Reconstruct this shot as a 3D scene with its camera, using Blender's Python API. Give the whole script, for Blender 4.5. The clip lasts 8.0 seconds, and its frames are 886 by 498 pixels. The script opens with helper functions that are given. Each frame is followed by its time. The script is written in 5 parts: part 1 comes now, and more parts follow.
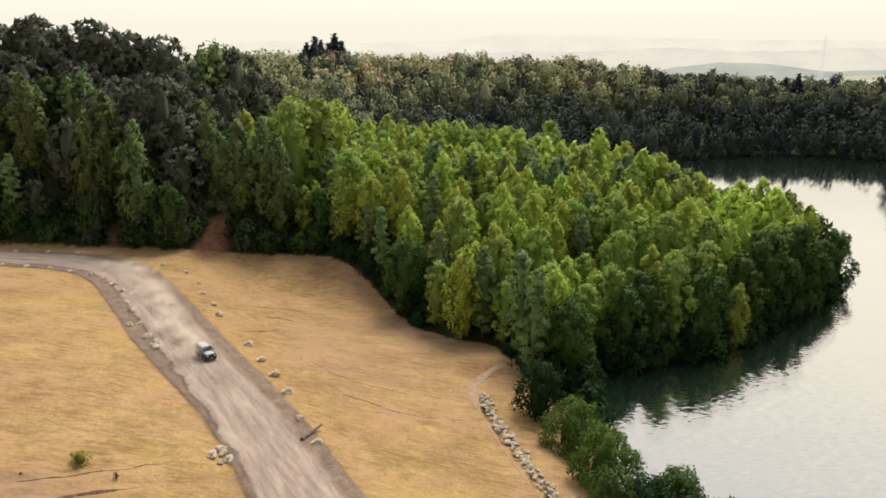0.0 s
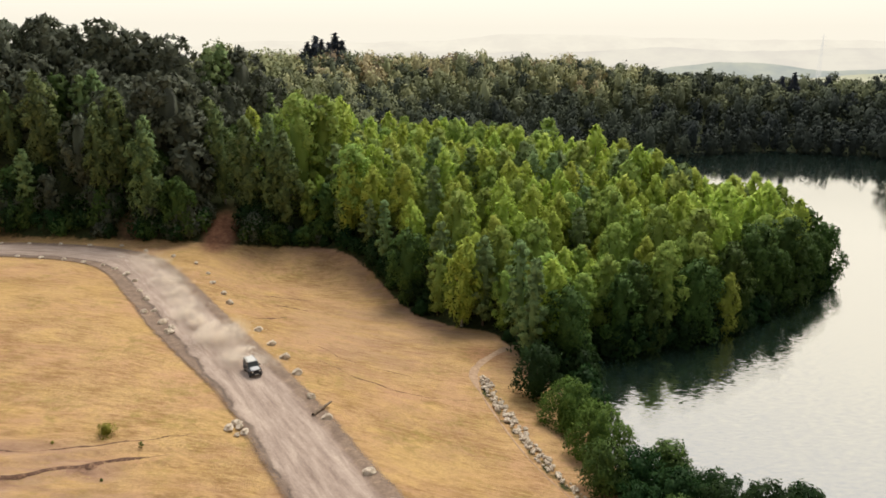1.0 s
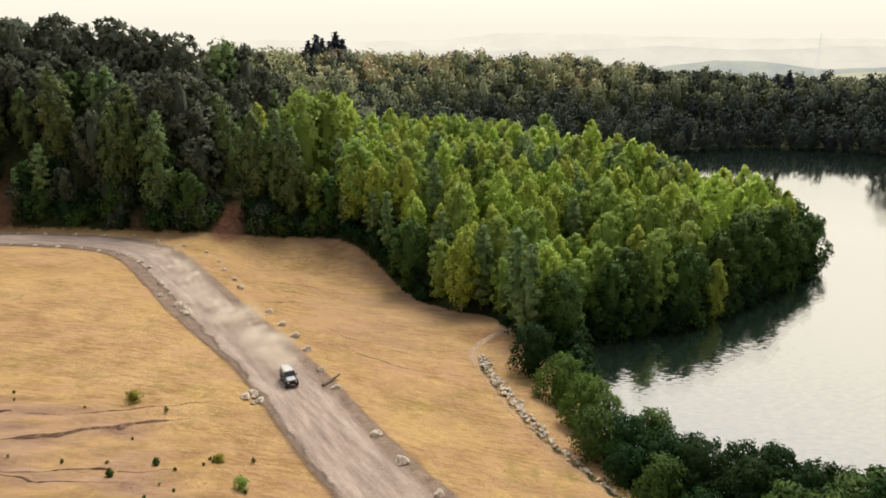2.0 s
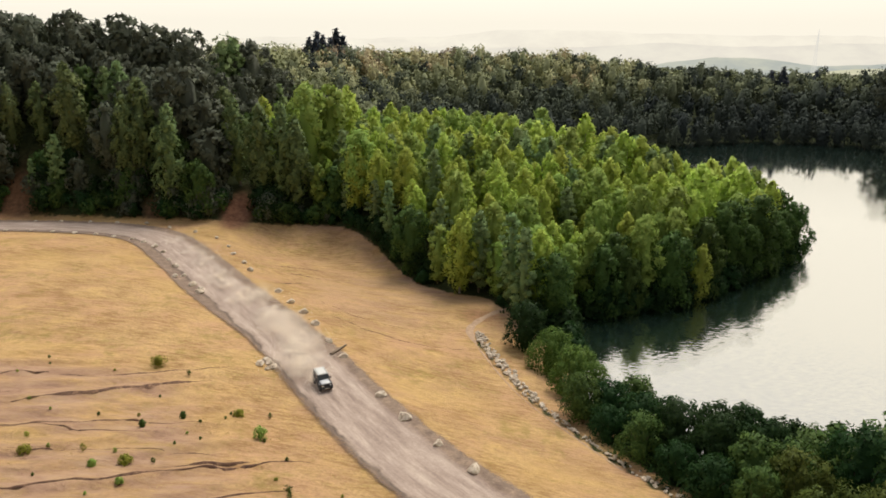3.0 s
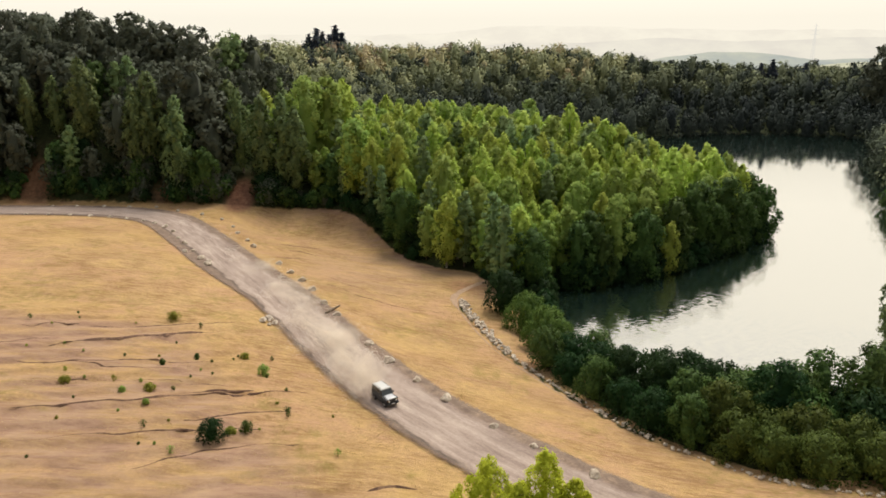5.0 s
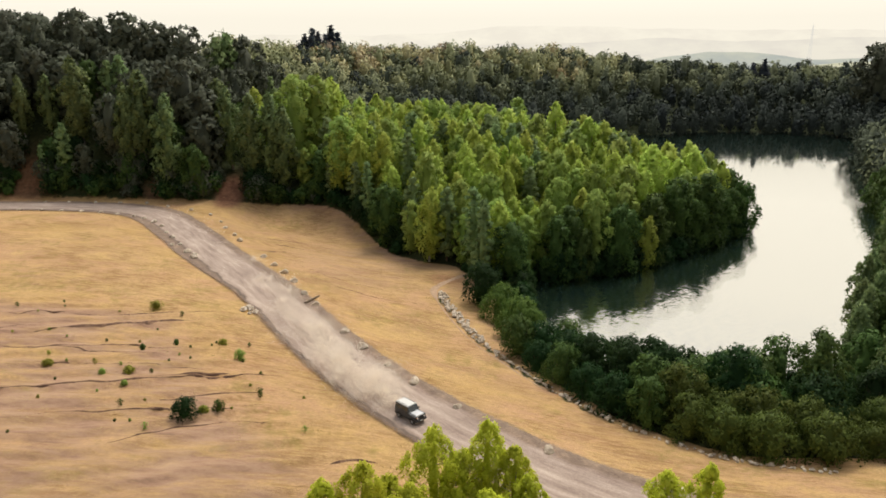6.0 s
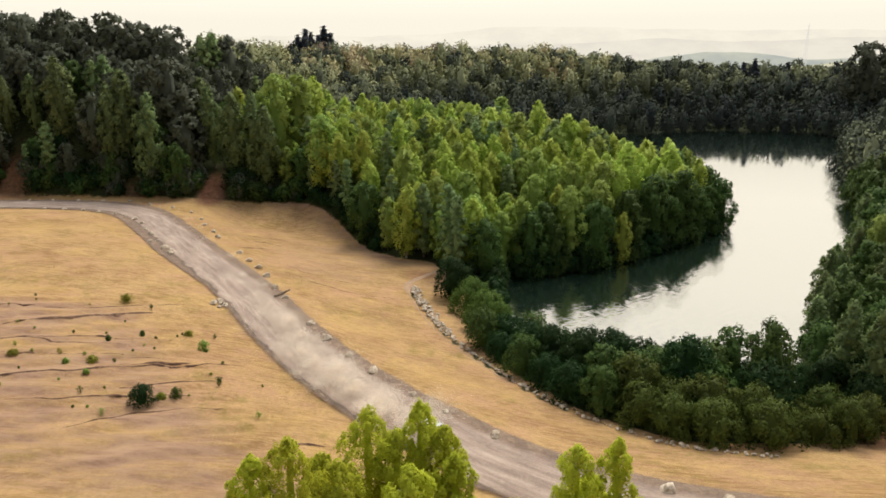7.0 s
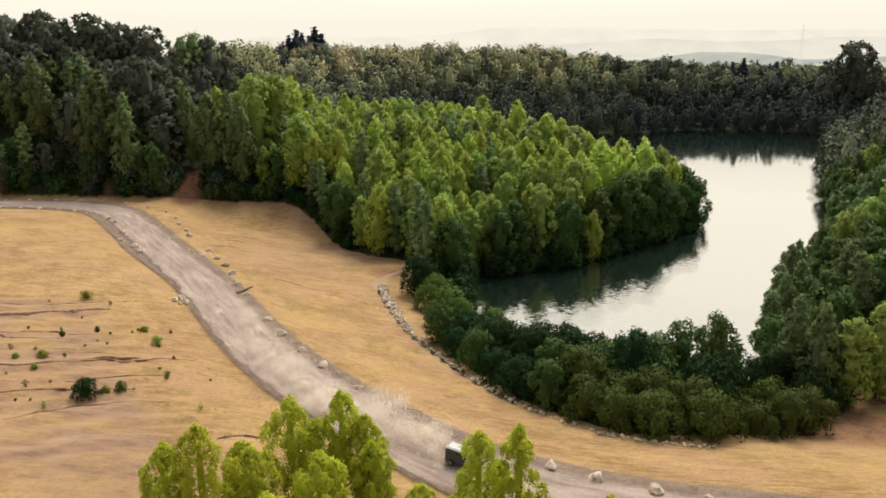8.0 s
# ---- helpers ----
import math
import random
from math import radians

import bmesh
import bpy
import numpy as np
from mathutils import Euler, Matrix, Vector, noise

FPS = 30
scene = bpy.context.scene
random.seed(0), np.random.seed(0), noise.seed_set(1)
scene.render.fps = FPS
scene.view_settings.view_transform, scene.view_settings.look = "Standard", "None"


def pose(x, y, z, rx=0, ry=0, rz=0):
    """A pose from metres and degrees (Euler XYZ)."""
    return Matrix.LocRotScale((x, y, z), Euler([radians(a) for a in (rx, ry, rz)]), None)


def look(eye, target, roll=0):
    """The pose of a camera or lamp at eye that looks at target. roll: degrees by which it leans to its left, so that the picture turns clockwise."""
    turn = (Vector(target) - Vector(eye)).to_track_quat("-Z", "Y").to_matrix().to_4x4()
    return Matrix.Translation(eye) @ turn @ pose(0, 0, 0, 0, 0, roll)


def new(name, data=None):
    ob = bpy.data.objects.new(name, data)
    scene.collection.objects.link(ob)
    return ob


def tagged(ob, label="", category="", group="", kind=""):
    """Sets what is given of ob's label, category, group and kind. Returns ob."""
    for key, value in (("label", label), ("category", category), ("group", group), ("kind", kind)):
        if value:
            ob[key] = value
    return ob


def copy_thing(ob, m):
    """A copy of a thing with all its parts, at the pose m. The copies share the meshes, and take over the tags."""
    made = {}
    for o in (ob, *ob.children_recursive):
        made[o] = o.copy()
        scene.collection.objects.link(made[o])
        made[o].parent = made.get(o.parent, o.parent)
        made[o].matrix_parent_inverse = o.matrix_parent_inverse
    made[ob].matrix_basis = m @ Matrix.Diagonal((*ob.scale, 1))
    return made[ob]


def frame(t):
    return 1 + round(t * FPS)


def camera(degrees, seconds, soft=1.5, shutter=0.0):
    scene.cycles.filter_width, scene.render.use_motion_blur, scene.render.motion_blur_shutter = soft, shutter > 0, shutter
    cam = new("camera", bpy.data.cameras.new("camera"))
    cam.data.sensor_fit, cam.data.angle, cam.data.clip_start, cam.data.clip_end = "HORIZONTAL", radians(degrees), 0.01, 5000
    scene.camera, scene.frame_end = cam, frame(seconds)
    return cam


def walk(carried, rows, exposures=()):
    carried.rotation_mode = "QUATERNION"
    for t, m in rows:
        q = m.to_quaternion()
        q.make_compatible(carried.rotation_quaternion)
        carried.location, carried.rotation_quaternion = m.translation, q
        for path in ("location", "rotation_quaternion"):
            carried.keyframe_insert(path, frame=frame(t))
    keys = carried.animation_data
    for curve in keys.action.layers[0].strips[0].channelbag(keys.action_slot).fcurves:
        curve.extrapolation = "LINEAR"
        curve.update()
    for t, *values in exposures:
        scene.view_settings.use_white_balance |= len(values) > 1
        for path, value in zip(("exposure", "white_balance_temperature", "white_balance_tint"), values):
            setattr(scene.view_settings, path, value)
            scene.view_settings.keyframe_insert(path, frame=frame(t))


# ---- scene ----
cam = camera(64.0, 8.0, soft=1.7)
PATH = [
    (0, pose(0.00, 0.00, 45.00, 74.30, 0.00, 0.00) @ pose(0, 0, 0, 0, 0, 0.40)),
    (0.5, pose(-0.30, -2.37, 44.86, 74.32, 0.00, -0.04) @ pose(0, 0, 0, 0, 0, 0.36)),
    (1, pose(-0.50, -5.34, 44.70, 74.28, 0.00, -0.08) @ pose(0, 0, 0, 0, 0, 0.39)),
    (2.5, pose(-0.69, -16.41, 44.07, 74.12, 0.00, -0.14) @ pose(0, 0, 0, 0, 0, 0.29)),
    (3, pose(-0.65, -20.66, 43.88, 73.98, 0.00, -0.19) @ pose(0, 0, 0, 0, 0, 0.36)),
    (3.5, pose(-0.39, -24.72, 43.72, 73.88, 0.00, -0.14) @ pose(0, 0, 0, 0, 0, 0.32)),
    (4, pose(0.15, -28.46, 43.41, 73.80, 0.00, -0.09) @ pose(0, 0, 0, 0, 0, 0.17)),
    (5.5, pose(4.55, -36.54, 42.99, 73.74, 0.00, 0.01) @ pose(0, 0, 0, 0, 0, -0.09)),
    (6, pose(6.80, -38.40, 42.82, 73.75, 0.00, -0.02) @ pose(0, 0, 0, 0, 0, -0.07)),
    (6.5, pose(9.41, -39.74, 42.64, 73.77, 0.00, -0.01) @ pose(0, 0, 0, 0, 0, -0.15)),
    (7, pose(12.37, -40.88, 42.35, 73.82, 0.00, -0.07) @ pose(0, 0, 0, 0, 0, -0.18)),
    (7.5, pose(15.52, -41.60, 42.11, 73.86, 0.00, -0.09) @ pose(0, 0, 0, 0, 0, -0.25)),
    (8, pose(19.19, -42.23, 41.94, 73.89, 0.00, -0.14) @ pose(0, 0, 0, 0, 0, -0.33)),
]
walk(cam, PATH)

# ---- world, sun, exposure ----
SUN_EL, SUN_AZ = 58.0, 24.0          # degrees; azimuth from +y towards +x
world = bpy.data.worlds.new("overcast_sky")
scene.world = world
world.use_nodes = True
wn, wl = world.node_tree.nodes, world.node_tree.links
wn.clear()
w_out, w_bg, w_mix, w_sky = (wn.new(k) for k in ("ShaderNodeOutputWorld", "ShaderNodeBackground", "ShaderNodeMix", "ShaderNodeTexSky"))
w_sky.sky_type, w_sky.sun_disc = "NISHITA", False
w_sky.sun_elevation, w_sky.sun_rotation, w_sky.dust_density = radians(SUN_EL), radians(SUN_AZ), 4.0
w_mix.data_type = "RGBA"
w_mix.inputs["Factor"].default_value = 0.93
w_co, w_sep, w_ramp = (wn.new(k) for k in ("ShaderNodeTexCoord", "ShaderNodeSeparateXYZ", "ShaderNodeValToRGB"))
wl.new(w_co.outputs["Generated"], w_sep.inputs["Vector"])
wl.new(w_sep.outputs["Z"], w_ramp.inputs["Fac"])
for w_el, w_pos, w_col in zip((w_ramp.color_ramp.elements[0], w_ramp.color_ramp.elements[1]), (0.42, 0.82), ((0.99, 0.925, 0.785, 1), (0.38, 0.43, 0.54, 1))):
    w_el.position, w_el.color = w_pos, w_col
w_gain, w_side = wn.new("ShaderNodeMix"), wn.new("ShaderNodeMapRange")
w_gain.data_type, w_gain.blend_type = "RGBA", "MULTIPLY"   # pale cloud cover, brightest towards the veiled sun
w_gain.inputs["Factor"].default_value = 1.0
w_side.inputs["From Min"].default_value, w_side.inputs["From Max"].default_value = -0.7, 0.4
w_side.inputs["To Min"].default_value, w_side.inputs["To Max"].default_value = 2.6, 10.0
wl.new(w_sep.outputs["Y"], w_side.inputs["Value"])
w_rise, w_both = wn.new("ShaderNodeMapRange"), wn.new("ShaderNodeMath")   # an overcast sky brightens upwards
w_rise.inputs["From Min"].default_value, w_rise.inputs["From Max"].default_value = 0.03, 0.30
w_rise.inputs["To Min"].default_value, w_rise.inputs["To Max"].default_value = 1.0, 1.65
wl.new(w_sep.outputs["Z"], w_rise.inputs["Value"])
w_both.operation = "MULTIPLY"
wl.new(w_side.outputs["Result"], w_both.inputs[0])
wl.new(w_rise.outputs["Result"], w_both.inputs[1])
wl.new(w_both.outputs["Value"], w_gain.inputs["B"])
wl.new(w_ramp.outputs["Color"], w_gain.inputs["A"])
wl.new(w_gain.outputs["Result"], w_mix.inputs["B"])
wl.new(w_sky.outputs["Color"], w_mix.inputs["A"])
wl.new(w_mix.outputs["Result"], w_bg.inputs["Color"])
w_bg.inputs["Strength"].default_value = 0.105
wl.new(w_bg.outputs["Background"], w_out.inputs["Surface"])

sun = new("sun", bpy.data.lights.new("sun", "SUN"))
sun.data.energy, sun.data.angle, sun.data.color = 3.2, radians(28), (1.0, 0.93, 0.80)
sun.matrix_world = look((0, 0, 0), (-math.sin(radians(SUN_AZ)) * math.cos(radians(SUN_EL)),
                                    -math.cos(radians(SUN_AZ)) * math.cos(radians(SUN_EL)), -math.sin(radians(SUN_EL))))
scene.view_settings.exposure = 0.0


# ---- materials ----
class Nodes:
    """A small builder for procedural materials."""

    def __init__(self, name):
        self.m = bpy.data.materials.new(name)
        self.m.use_nodes = True
        self.t = self.m.node_tree
        self.p = self.t.nodes["Principled BSDF"]
        self.out = self.t.nodes["Material Output"]

    def add(self, kind, **settings):
        n = self.t.nodes.new(kind)
        for k, v in settings.items():
            n.inputs[k.replace("_", " ")].default_value = v
        return n

    def link(self, a, b):
        self.t.links.new(a, b)

    def noise(self, scale, detail=5.0, rough=0.6, coords=None, stretch=None):
        n = self.add("ShaderNodeTexNoise", Scale=scale, Detail=detail, Roughness=rough)
        if coords is None:
            coords = self.add("ShaderNodeNewGeometry").outputs["Position"]
        if stretch:
            mp = self.add("ShaderNodeMapping", Scale=stretch)
            self.link(coords, mp.inputs["Vector"])
            coords = mp.outputs["Vector"]
        self.link(coords, n.inputs["Vector"])
        return n.outputs["Fac"]

    def ramp(self, fac, stops):
        r = self.add("ShaderNodeValToRGB")
        el = r.color_ramp.elements
        while len(el) < len(stops):
            el.new(0.5)
        for e, (pos, c) in zip(el, stops):
            e.position = pos
            e.color = (*c, 1) if len(c) == 3 else c
        self.link(fac, r.inputs["Fac"])
        return r.outputs["Color"]

    def mix(self, fac, a, b, blend="MIX"):
        n = self.add("ShaderNodeMix")
        n.data_type, n.blend_type = "RGBA", blend
        for sock, v in (("Factor", fac), ("A", a), ("B", b)):
            if isinstance(v, (int, float)):
                n.inputs[sock].default_value = v
            elif isinstance(v, tuple):
                n.inputs[sock].default_value = (*v, 1)
            else:
                self.link(v, n.inputs[sock])
        return n.outputs["Result"]

    def math(self, op, a, b=0.0, clamp=False):
        n = self.add("ShaderNodeMath")
        n.operation, n.use_clamp = op, clamp
        for i, v in enumerate((a, b)):
            if isinstance(v, (int, float)):
                n.inputs[i].default_value = v
            else:
                self.link(v, n.inputs[i])
        return n.outputs["Value"]

    def attr(self, name):
        n = self.add("ShaderNodeAttribute")
        n.attribute_name = name
        return n.outputs["Fac"]

    def done(self, color, rough=0.9, bump=None, strength=0.3, dist=0.1, metal=0.0, spec=0.3):
        if isinstance(color, tuple):
            self.p.inputs["Base Color"].default_value = (*color, 1)
        else:
            self.link(color, self.p.inputs["Base Color"])
        self.p.inputs["Roughness"].default_value = rough
        self.p.inputs["Metallic"].default_value = metal
        self.p.inputs["Specular IOR Level"].default_value = spec
        if bump is not None:
            b = self.add("ShaderNodeBump", Strength=strength, Distance=dist)
            self.link(bump, b.inputs["Height"])
            self.link(b.outputs["Normal"], self.p.inputs["Normal"])
        return self.m


def ground_material():
    n = Nodes("dry_meadow")
    big = n.noise(0.035, 4, 0.6)
    streak = n.noise(0.5, 6, 0.65, stretch=(0.22, 1.0, 1.0))
    fine = n.noise(2.6, 8, 0.75)
    tiny = n.noise(11.0, 4, 0.8)
    straw = n.ramp(n.mix(0.5, big, streak), [(0.28, (0.30, 0.18, 0.115)), (0.40, (0.44, 0.275, 0.16)), (0.49, (0.51, 0.335, 0.165)), (0.57, (0.58, 0.40, 0.19)), (0.70, (0.52, 0.31, 0.20))])
    straw = n.mix(n.ramp(fine, [(0.40, (0, 0, 0)), (0.68, (0.9, 0.9, 0.9))]), straw, (0.26, 0.16, 0.09))
    straw = n.mix(n.ramp(tiny, [(0.45, (0, 0, 0)), (0.75, (0.5, 0.5, 0.5))]), straw, (0.48, 0.345, 0.19))
    straw = n.mix(n.ramp(n.noise(0.075, 6, 0.7), [(0.44, (0, 0, 0)), (0.60, (0.85, 0.85, 0.85))]), straw, n.mix(0.5, straw, (0.50, 0.29, 0.20)))
    straw = n.mix(n.ramp(n.noise(0.21, 7, 0.75), [(0.50, (0, 0, 0)), (0.68, (0.8, 0.8, 0.8))]), straw, n.mix(0.6, straw, (0.62, 0.43, 0.17)))
    straw = n.mix(n.ramp(n.noise(0.9, 8, 0.85), [(0.56, (0, 0, 0)), (0.72, (0.7, 0.7, 0.7))]), straw, (0.20, 0.125, 0.07))
    thatch = n.math("MULTIPLY", n.noise(1.5, 8, 0.8, stretch=(0.2, 1, 1)), n.math("ADD", 0.55, n.noise(0.12, 4, 0.6)))
    straw = n.mix(n.ramp(thatch, [(0.50, (0, 0, 0)), (0.66, (0.75, 0.75, 0.75))]), straw, (0.25, 0.145, 0.06))
    straw = n.mix(n.ramp(n.noise(0.055, 5, 0.7, stretch=(0.5, 1, 1)), [(0.48, (0, 0, 0)), (0.62, (0.4, 0.4, 0.4))]), straw, (0.55, 0.37, 0.155))
    green = n.ramp(n.math("MULTIPLY", n.noise(0.09, 4, 0.7), n.noise(0.7, 5, 0.7)), [(0.28, (0, 0, 0)), (0.40, (0.6, 0.6, 0.6))])
    straw = n.mix(green, straw, (0.24, 0.19, 0.055))
    soil = n.ramp(n.noise(0.55, 7, 0.7, stretch=(0.35, 1, 1)), [(0.3, (0.20, 0.118, 0.086)), (0.5, (0.37, 0.235, 0.168)), (0.72, (0.48, 0.335, 0.22))])
    col = n.mix(n.math("MULTIPLY", n.attr("soil"), n.ramp(n.noise(0.3, 6, 0.7, stretch=(0.3, 1, 1)), [(0.36, (0, 0, 0)), (0.58, (1, 1, 1))])), straw, soil)
    clay = n.ramp(n.noise(0.8, 6, 0.7), [(0.3, (0.10, 0.05, 0.036)), (0.5, (0.23, 0.11, 0.072)), (0.75, (0.36, 0.20, 0.125))])
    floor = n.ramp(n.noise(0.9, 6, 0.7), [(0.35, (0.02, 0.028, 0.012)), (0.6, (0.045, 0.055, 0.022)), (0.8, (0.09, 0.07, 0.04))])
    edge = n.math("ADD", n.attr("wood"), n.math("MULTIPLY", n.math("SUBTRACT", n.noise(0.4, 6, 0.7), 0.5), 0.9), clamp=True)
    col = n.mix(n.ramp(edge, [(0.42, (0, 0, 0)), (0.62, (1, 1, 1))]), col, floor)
    col = n.mix(n.attr("clay"), col, clay)
    bump = n.math("ADD", n.math("MULTIPLY", fine, 0.6), n.math("ADD", n.math("MULTIPLY", streak, 0.9), n.math("MULTIPLY", tiny, 0.25)))
    return n.done(n.mix(1.0, col, (1.03, 1.0, 0.92), "MULTIPLY"), 0.95, bump, 0.8, 0.4, spec=0.1)


def road_material():
    n = Nodes("gravel_road")
    across, along = n.attr("across"), n.attr("along")     # -1 to 1 over the width; metres along
    vec = n.add("ShaderNodeCombineXYZ")
    n.link(n.math("MULTIPLY", along, 0.07), vec.inputs["X"])
    n.link(n.math("MULTIPLY", across, 4.0), vec.inputs["Y"])
    streak = n.noise(1.6, 7, 0.68, coords=vec.outputs["Vector"])
    wob = n.math("ADD", across, n.math("MULTIPLY", n.math("SUBTRACT", n.noise(0.2, 4, 0.6), 0.5), 0.3))
    side = n.math("ABSOLUTE", wob)
    fine = n.noise(3.2, 7, 0.8)
    grit = n.noise(13.0, 4, 0.85)
    drive = n.ramp(n.mix(0.3, streak, fine), [(0.34, (0.22, 0.160, 0.130)), (0.47, (0.345, 0.262, 0.215)), (0.56, (0.45, 0.352, 0.288)), (0.68, (0.57, 0.46, 0.375))])
    verge = n.ramp(n.mix(0.5, n.noise(0.5, 6, 0.75), fine), [(0.34, (0.115, 0.078, 0.060)), (0.5, (0.225, 0.160, 0.120)), (0.66, (0.39, 0.28, 0.19))])
    col = n.mix(n.ramp(side, [(0.46, (0, 0, 0)), (0.60, (1, 1, 1))]), drive, verge)
    ditch = n.ramp(n.math("MULTIPLY", n.math("ADD", wob, 1.0), 0.5), [(0.19, (0, 0, 0)), (0.225, (0.75, 0.75, 0.75)), (0.25, (0, 0, 0))])
    col = n.mix(n.math("MULTIPLY", ditch, n.ramp(n.noise(0.25, 4), [(0.38, (0, 0, 0)), (0.52, (1, 1, 1))])), col, (0.07, 0.052, 0.045))
    col = n.mix(n.ramp(grit, [(0.5, (0, 0, 0)), (0.8, (0.5, 0.5, 0.5))]), col, (0.18, 0.14, 0.115))
    ragged = n.math("ADD", n.math("MULTIPLY", n.noise(0.35, 8, 0.8), 0.26), n.math("MULTIPLY", n.noise(8.0, 4, 0.85), 0.6))
    bend = n.math("MULTIPLY", n.math("MULTIPLY", n.math("SUBTRACT", along, 285.0), 1 / 30, clamp=True), n.math("MULTIPLY", n.math("SUBTRACT", 425.0, along), 1 / 30, clamp=True))
    wide = n.math("MULTIPLY", n.math("MULTIPLY", bend, 0.30), n.math("LESS_THAN", across, 0.0))      # the bend's broad outer verge
    n.link(n.math("GREATER_THAN", n.math("ADD", n.math("ADD", 0.31, wide), ragged), n.math("ABSOLUTE", n.math("SUBTRACT", across, 0.1))), n.p.inputs["Alpha"])
    return n.done(col, 0.95, n.math("ADD", n.math("ADD", fine, streak), n.math("MULTIPLY", grit, 0.4)), 0.6, 0.12, spec=0.15)


def leaf_material(name, dark, mid, light, rough=0.55, sheer=0.35, shift=0.032):
    n = Nodes(name)
    info = n.add("ShaderNodeObjectInfo").outputs["Random"]
    leaf = n.add("ShaderNodeNewGeometry").outputs["Random Per Island"]
    low, high = (tuple(m + (v - m) * 0.5 for v, m in zip(c, mid)) for c in (dark, light))
    col = n.ramp(leaf, [(0.0, low), (0.45, mid), (1.0, high)])
    hue = n.add("ShaderNodeHueSaturation")
    n.link(col, hue.inputs["Color"])
    n.link(n.math("ADD", 0.507 - shift / 3, n.math("MULTIPLY", info, shift)), hue.inputs["Hue"])
    n.link(n.math("ADD", 0.72, n.math("MULTIPLY", n.math("ADD", n.math("MULTIPLY", n.noise(0.045, 2, 0.5), 0.4), n.math("MULTIPLY", n.add("ShaderNodeObjectInfo").outputs["Random"], 0.3)), 1.0)), hue.inputs["Value"])
    col = hue.outputs["Color"]
    m = n.done(col, rough, spec=0.08)
    tr = n.add("ShaderNodeBsdfTranslucent")
    n.link(col, tr.inputs["Color"])
    mx = n.add("ShaderNodeMixShader", Fac=sheer)
    n.link(n.p.outputs["BSDF"], mx.inputs[1])
    n.link(tr.outputs["BSDF"], mx.inputs[2])
    n.link(mx.outputs["Shader"], n.out.inputs["Surface"])
    return m


def far_leaf_material():
    """Mixed autumn-tinged woods: the hue changes from tree to tree; low tones hold shade and bluish haze."""
    n = Nodes("distant_leaves")
    leaf = n.add("ShaderNodeNewGeometry").outputs["Random Per Island"]
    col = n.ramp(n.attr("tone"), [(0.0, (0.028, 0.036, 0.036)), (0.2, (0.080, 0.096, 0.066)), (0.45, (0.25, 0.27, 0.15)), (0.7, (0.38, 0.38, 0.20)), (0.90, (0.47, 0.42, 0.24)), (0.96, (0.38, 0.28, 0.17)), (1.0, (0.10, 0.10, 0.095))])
    col = n.mix(1.0, col, n.ramp(leaf, [(0.0, (0.92, 0.92, 0.92)), (1.0, (1.08, 1.08, 1.06))]), "MULTIPLY")
    return n.done(col, 0.7, spec=0.04)


def bark_material(name, a, b, scale=3.0):
    n = Nodes(name)
    return n.done(n.ramp(n.noise(scale, 5, 0.7, stretch=(1, 1, 0.35)), [(0.35, a), (0.65, b)]), 0.9, n.noise(9.0), 0.5, 0.05)


def rock_material():
    n = Nodes("field_stone")
    info = n.add("ShaderNodeObjectInfo").outputs["Random"]
    co = n.add("ShaderNodeTexCoord").outputs["Object"]
    col = n.ramp(n.noise(2.2, 7, 0.7, coords=co), [(0.32, (0.16, 0.115, 0.085)), (0.44, (0.47, 0.385, 0.295)), (0.58, (0.76, 0.665, 0.54))])
    col = n.mix(n.math("MULTIPLY", info, 0.3), col, (0.45, 0.37, 0.29), "MULTIPLY")
    col = n.mix(n.math("MULTIPLY", info, 0.35), col, (0.42, 0.34, 0.25))
    return n.done(col, 0.9, n.noise(6.0, 7, 0.75, coords=co), 0.7, 0.12, spec=0.2)


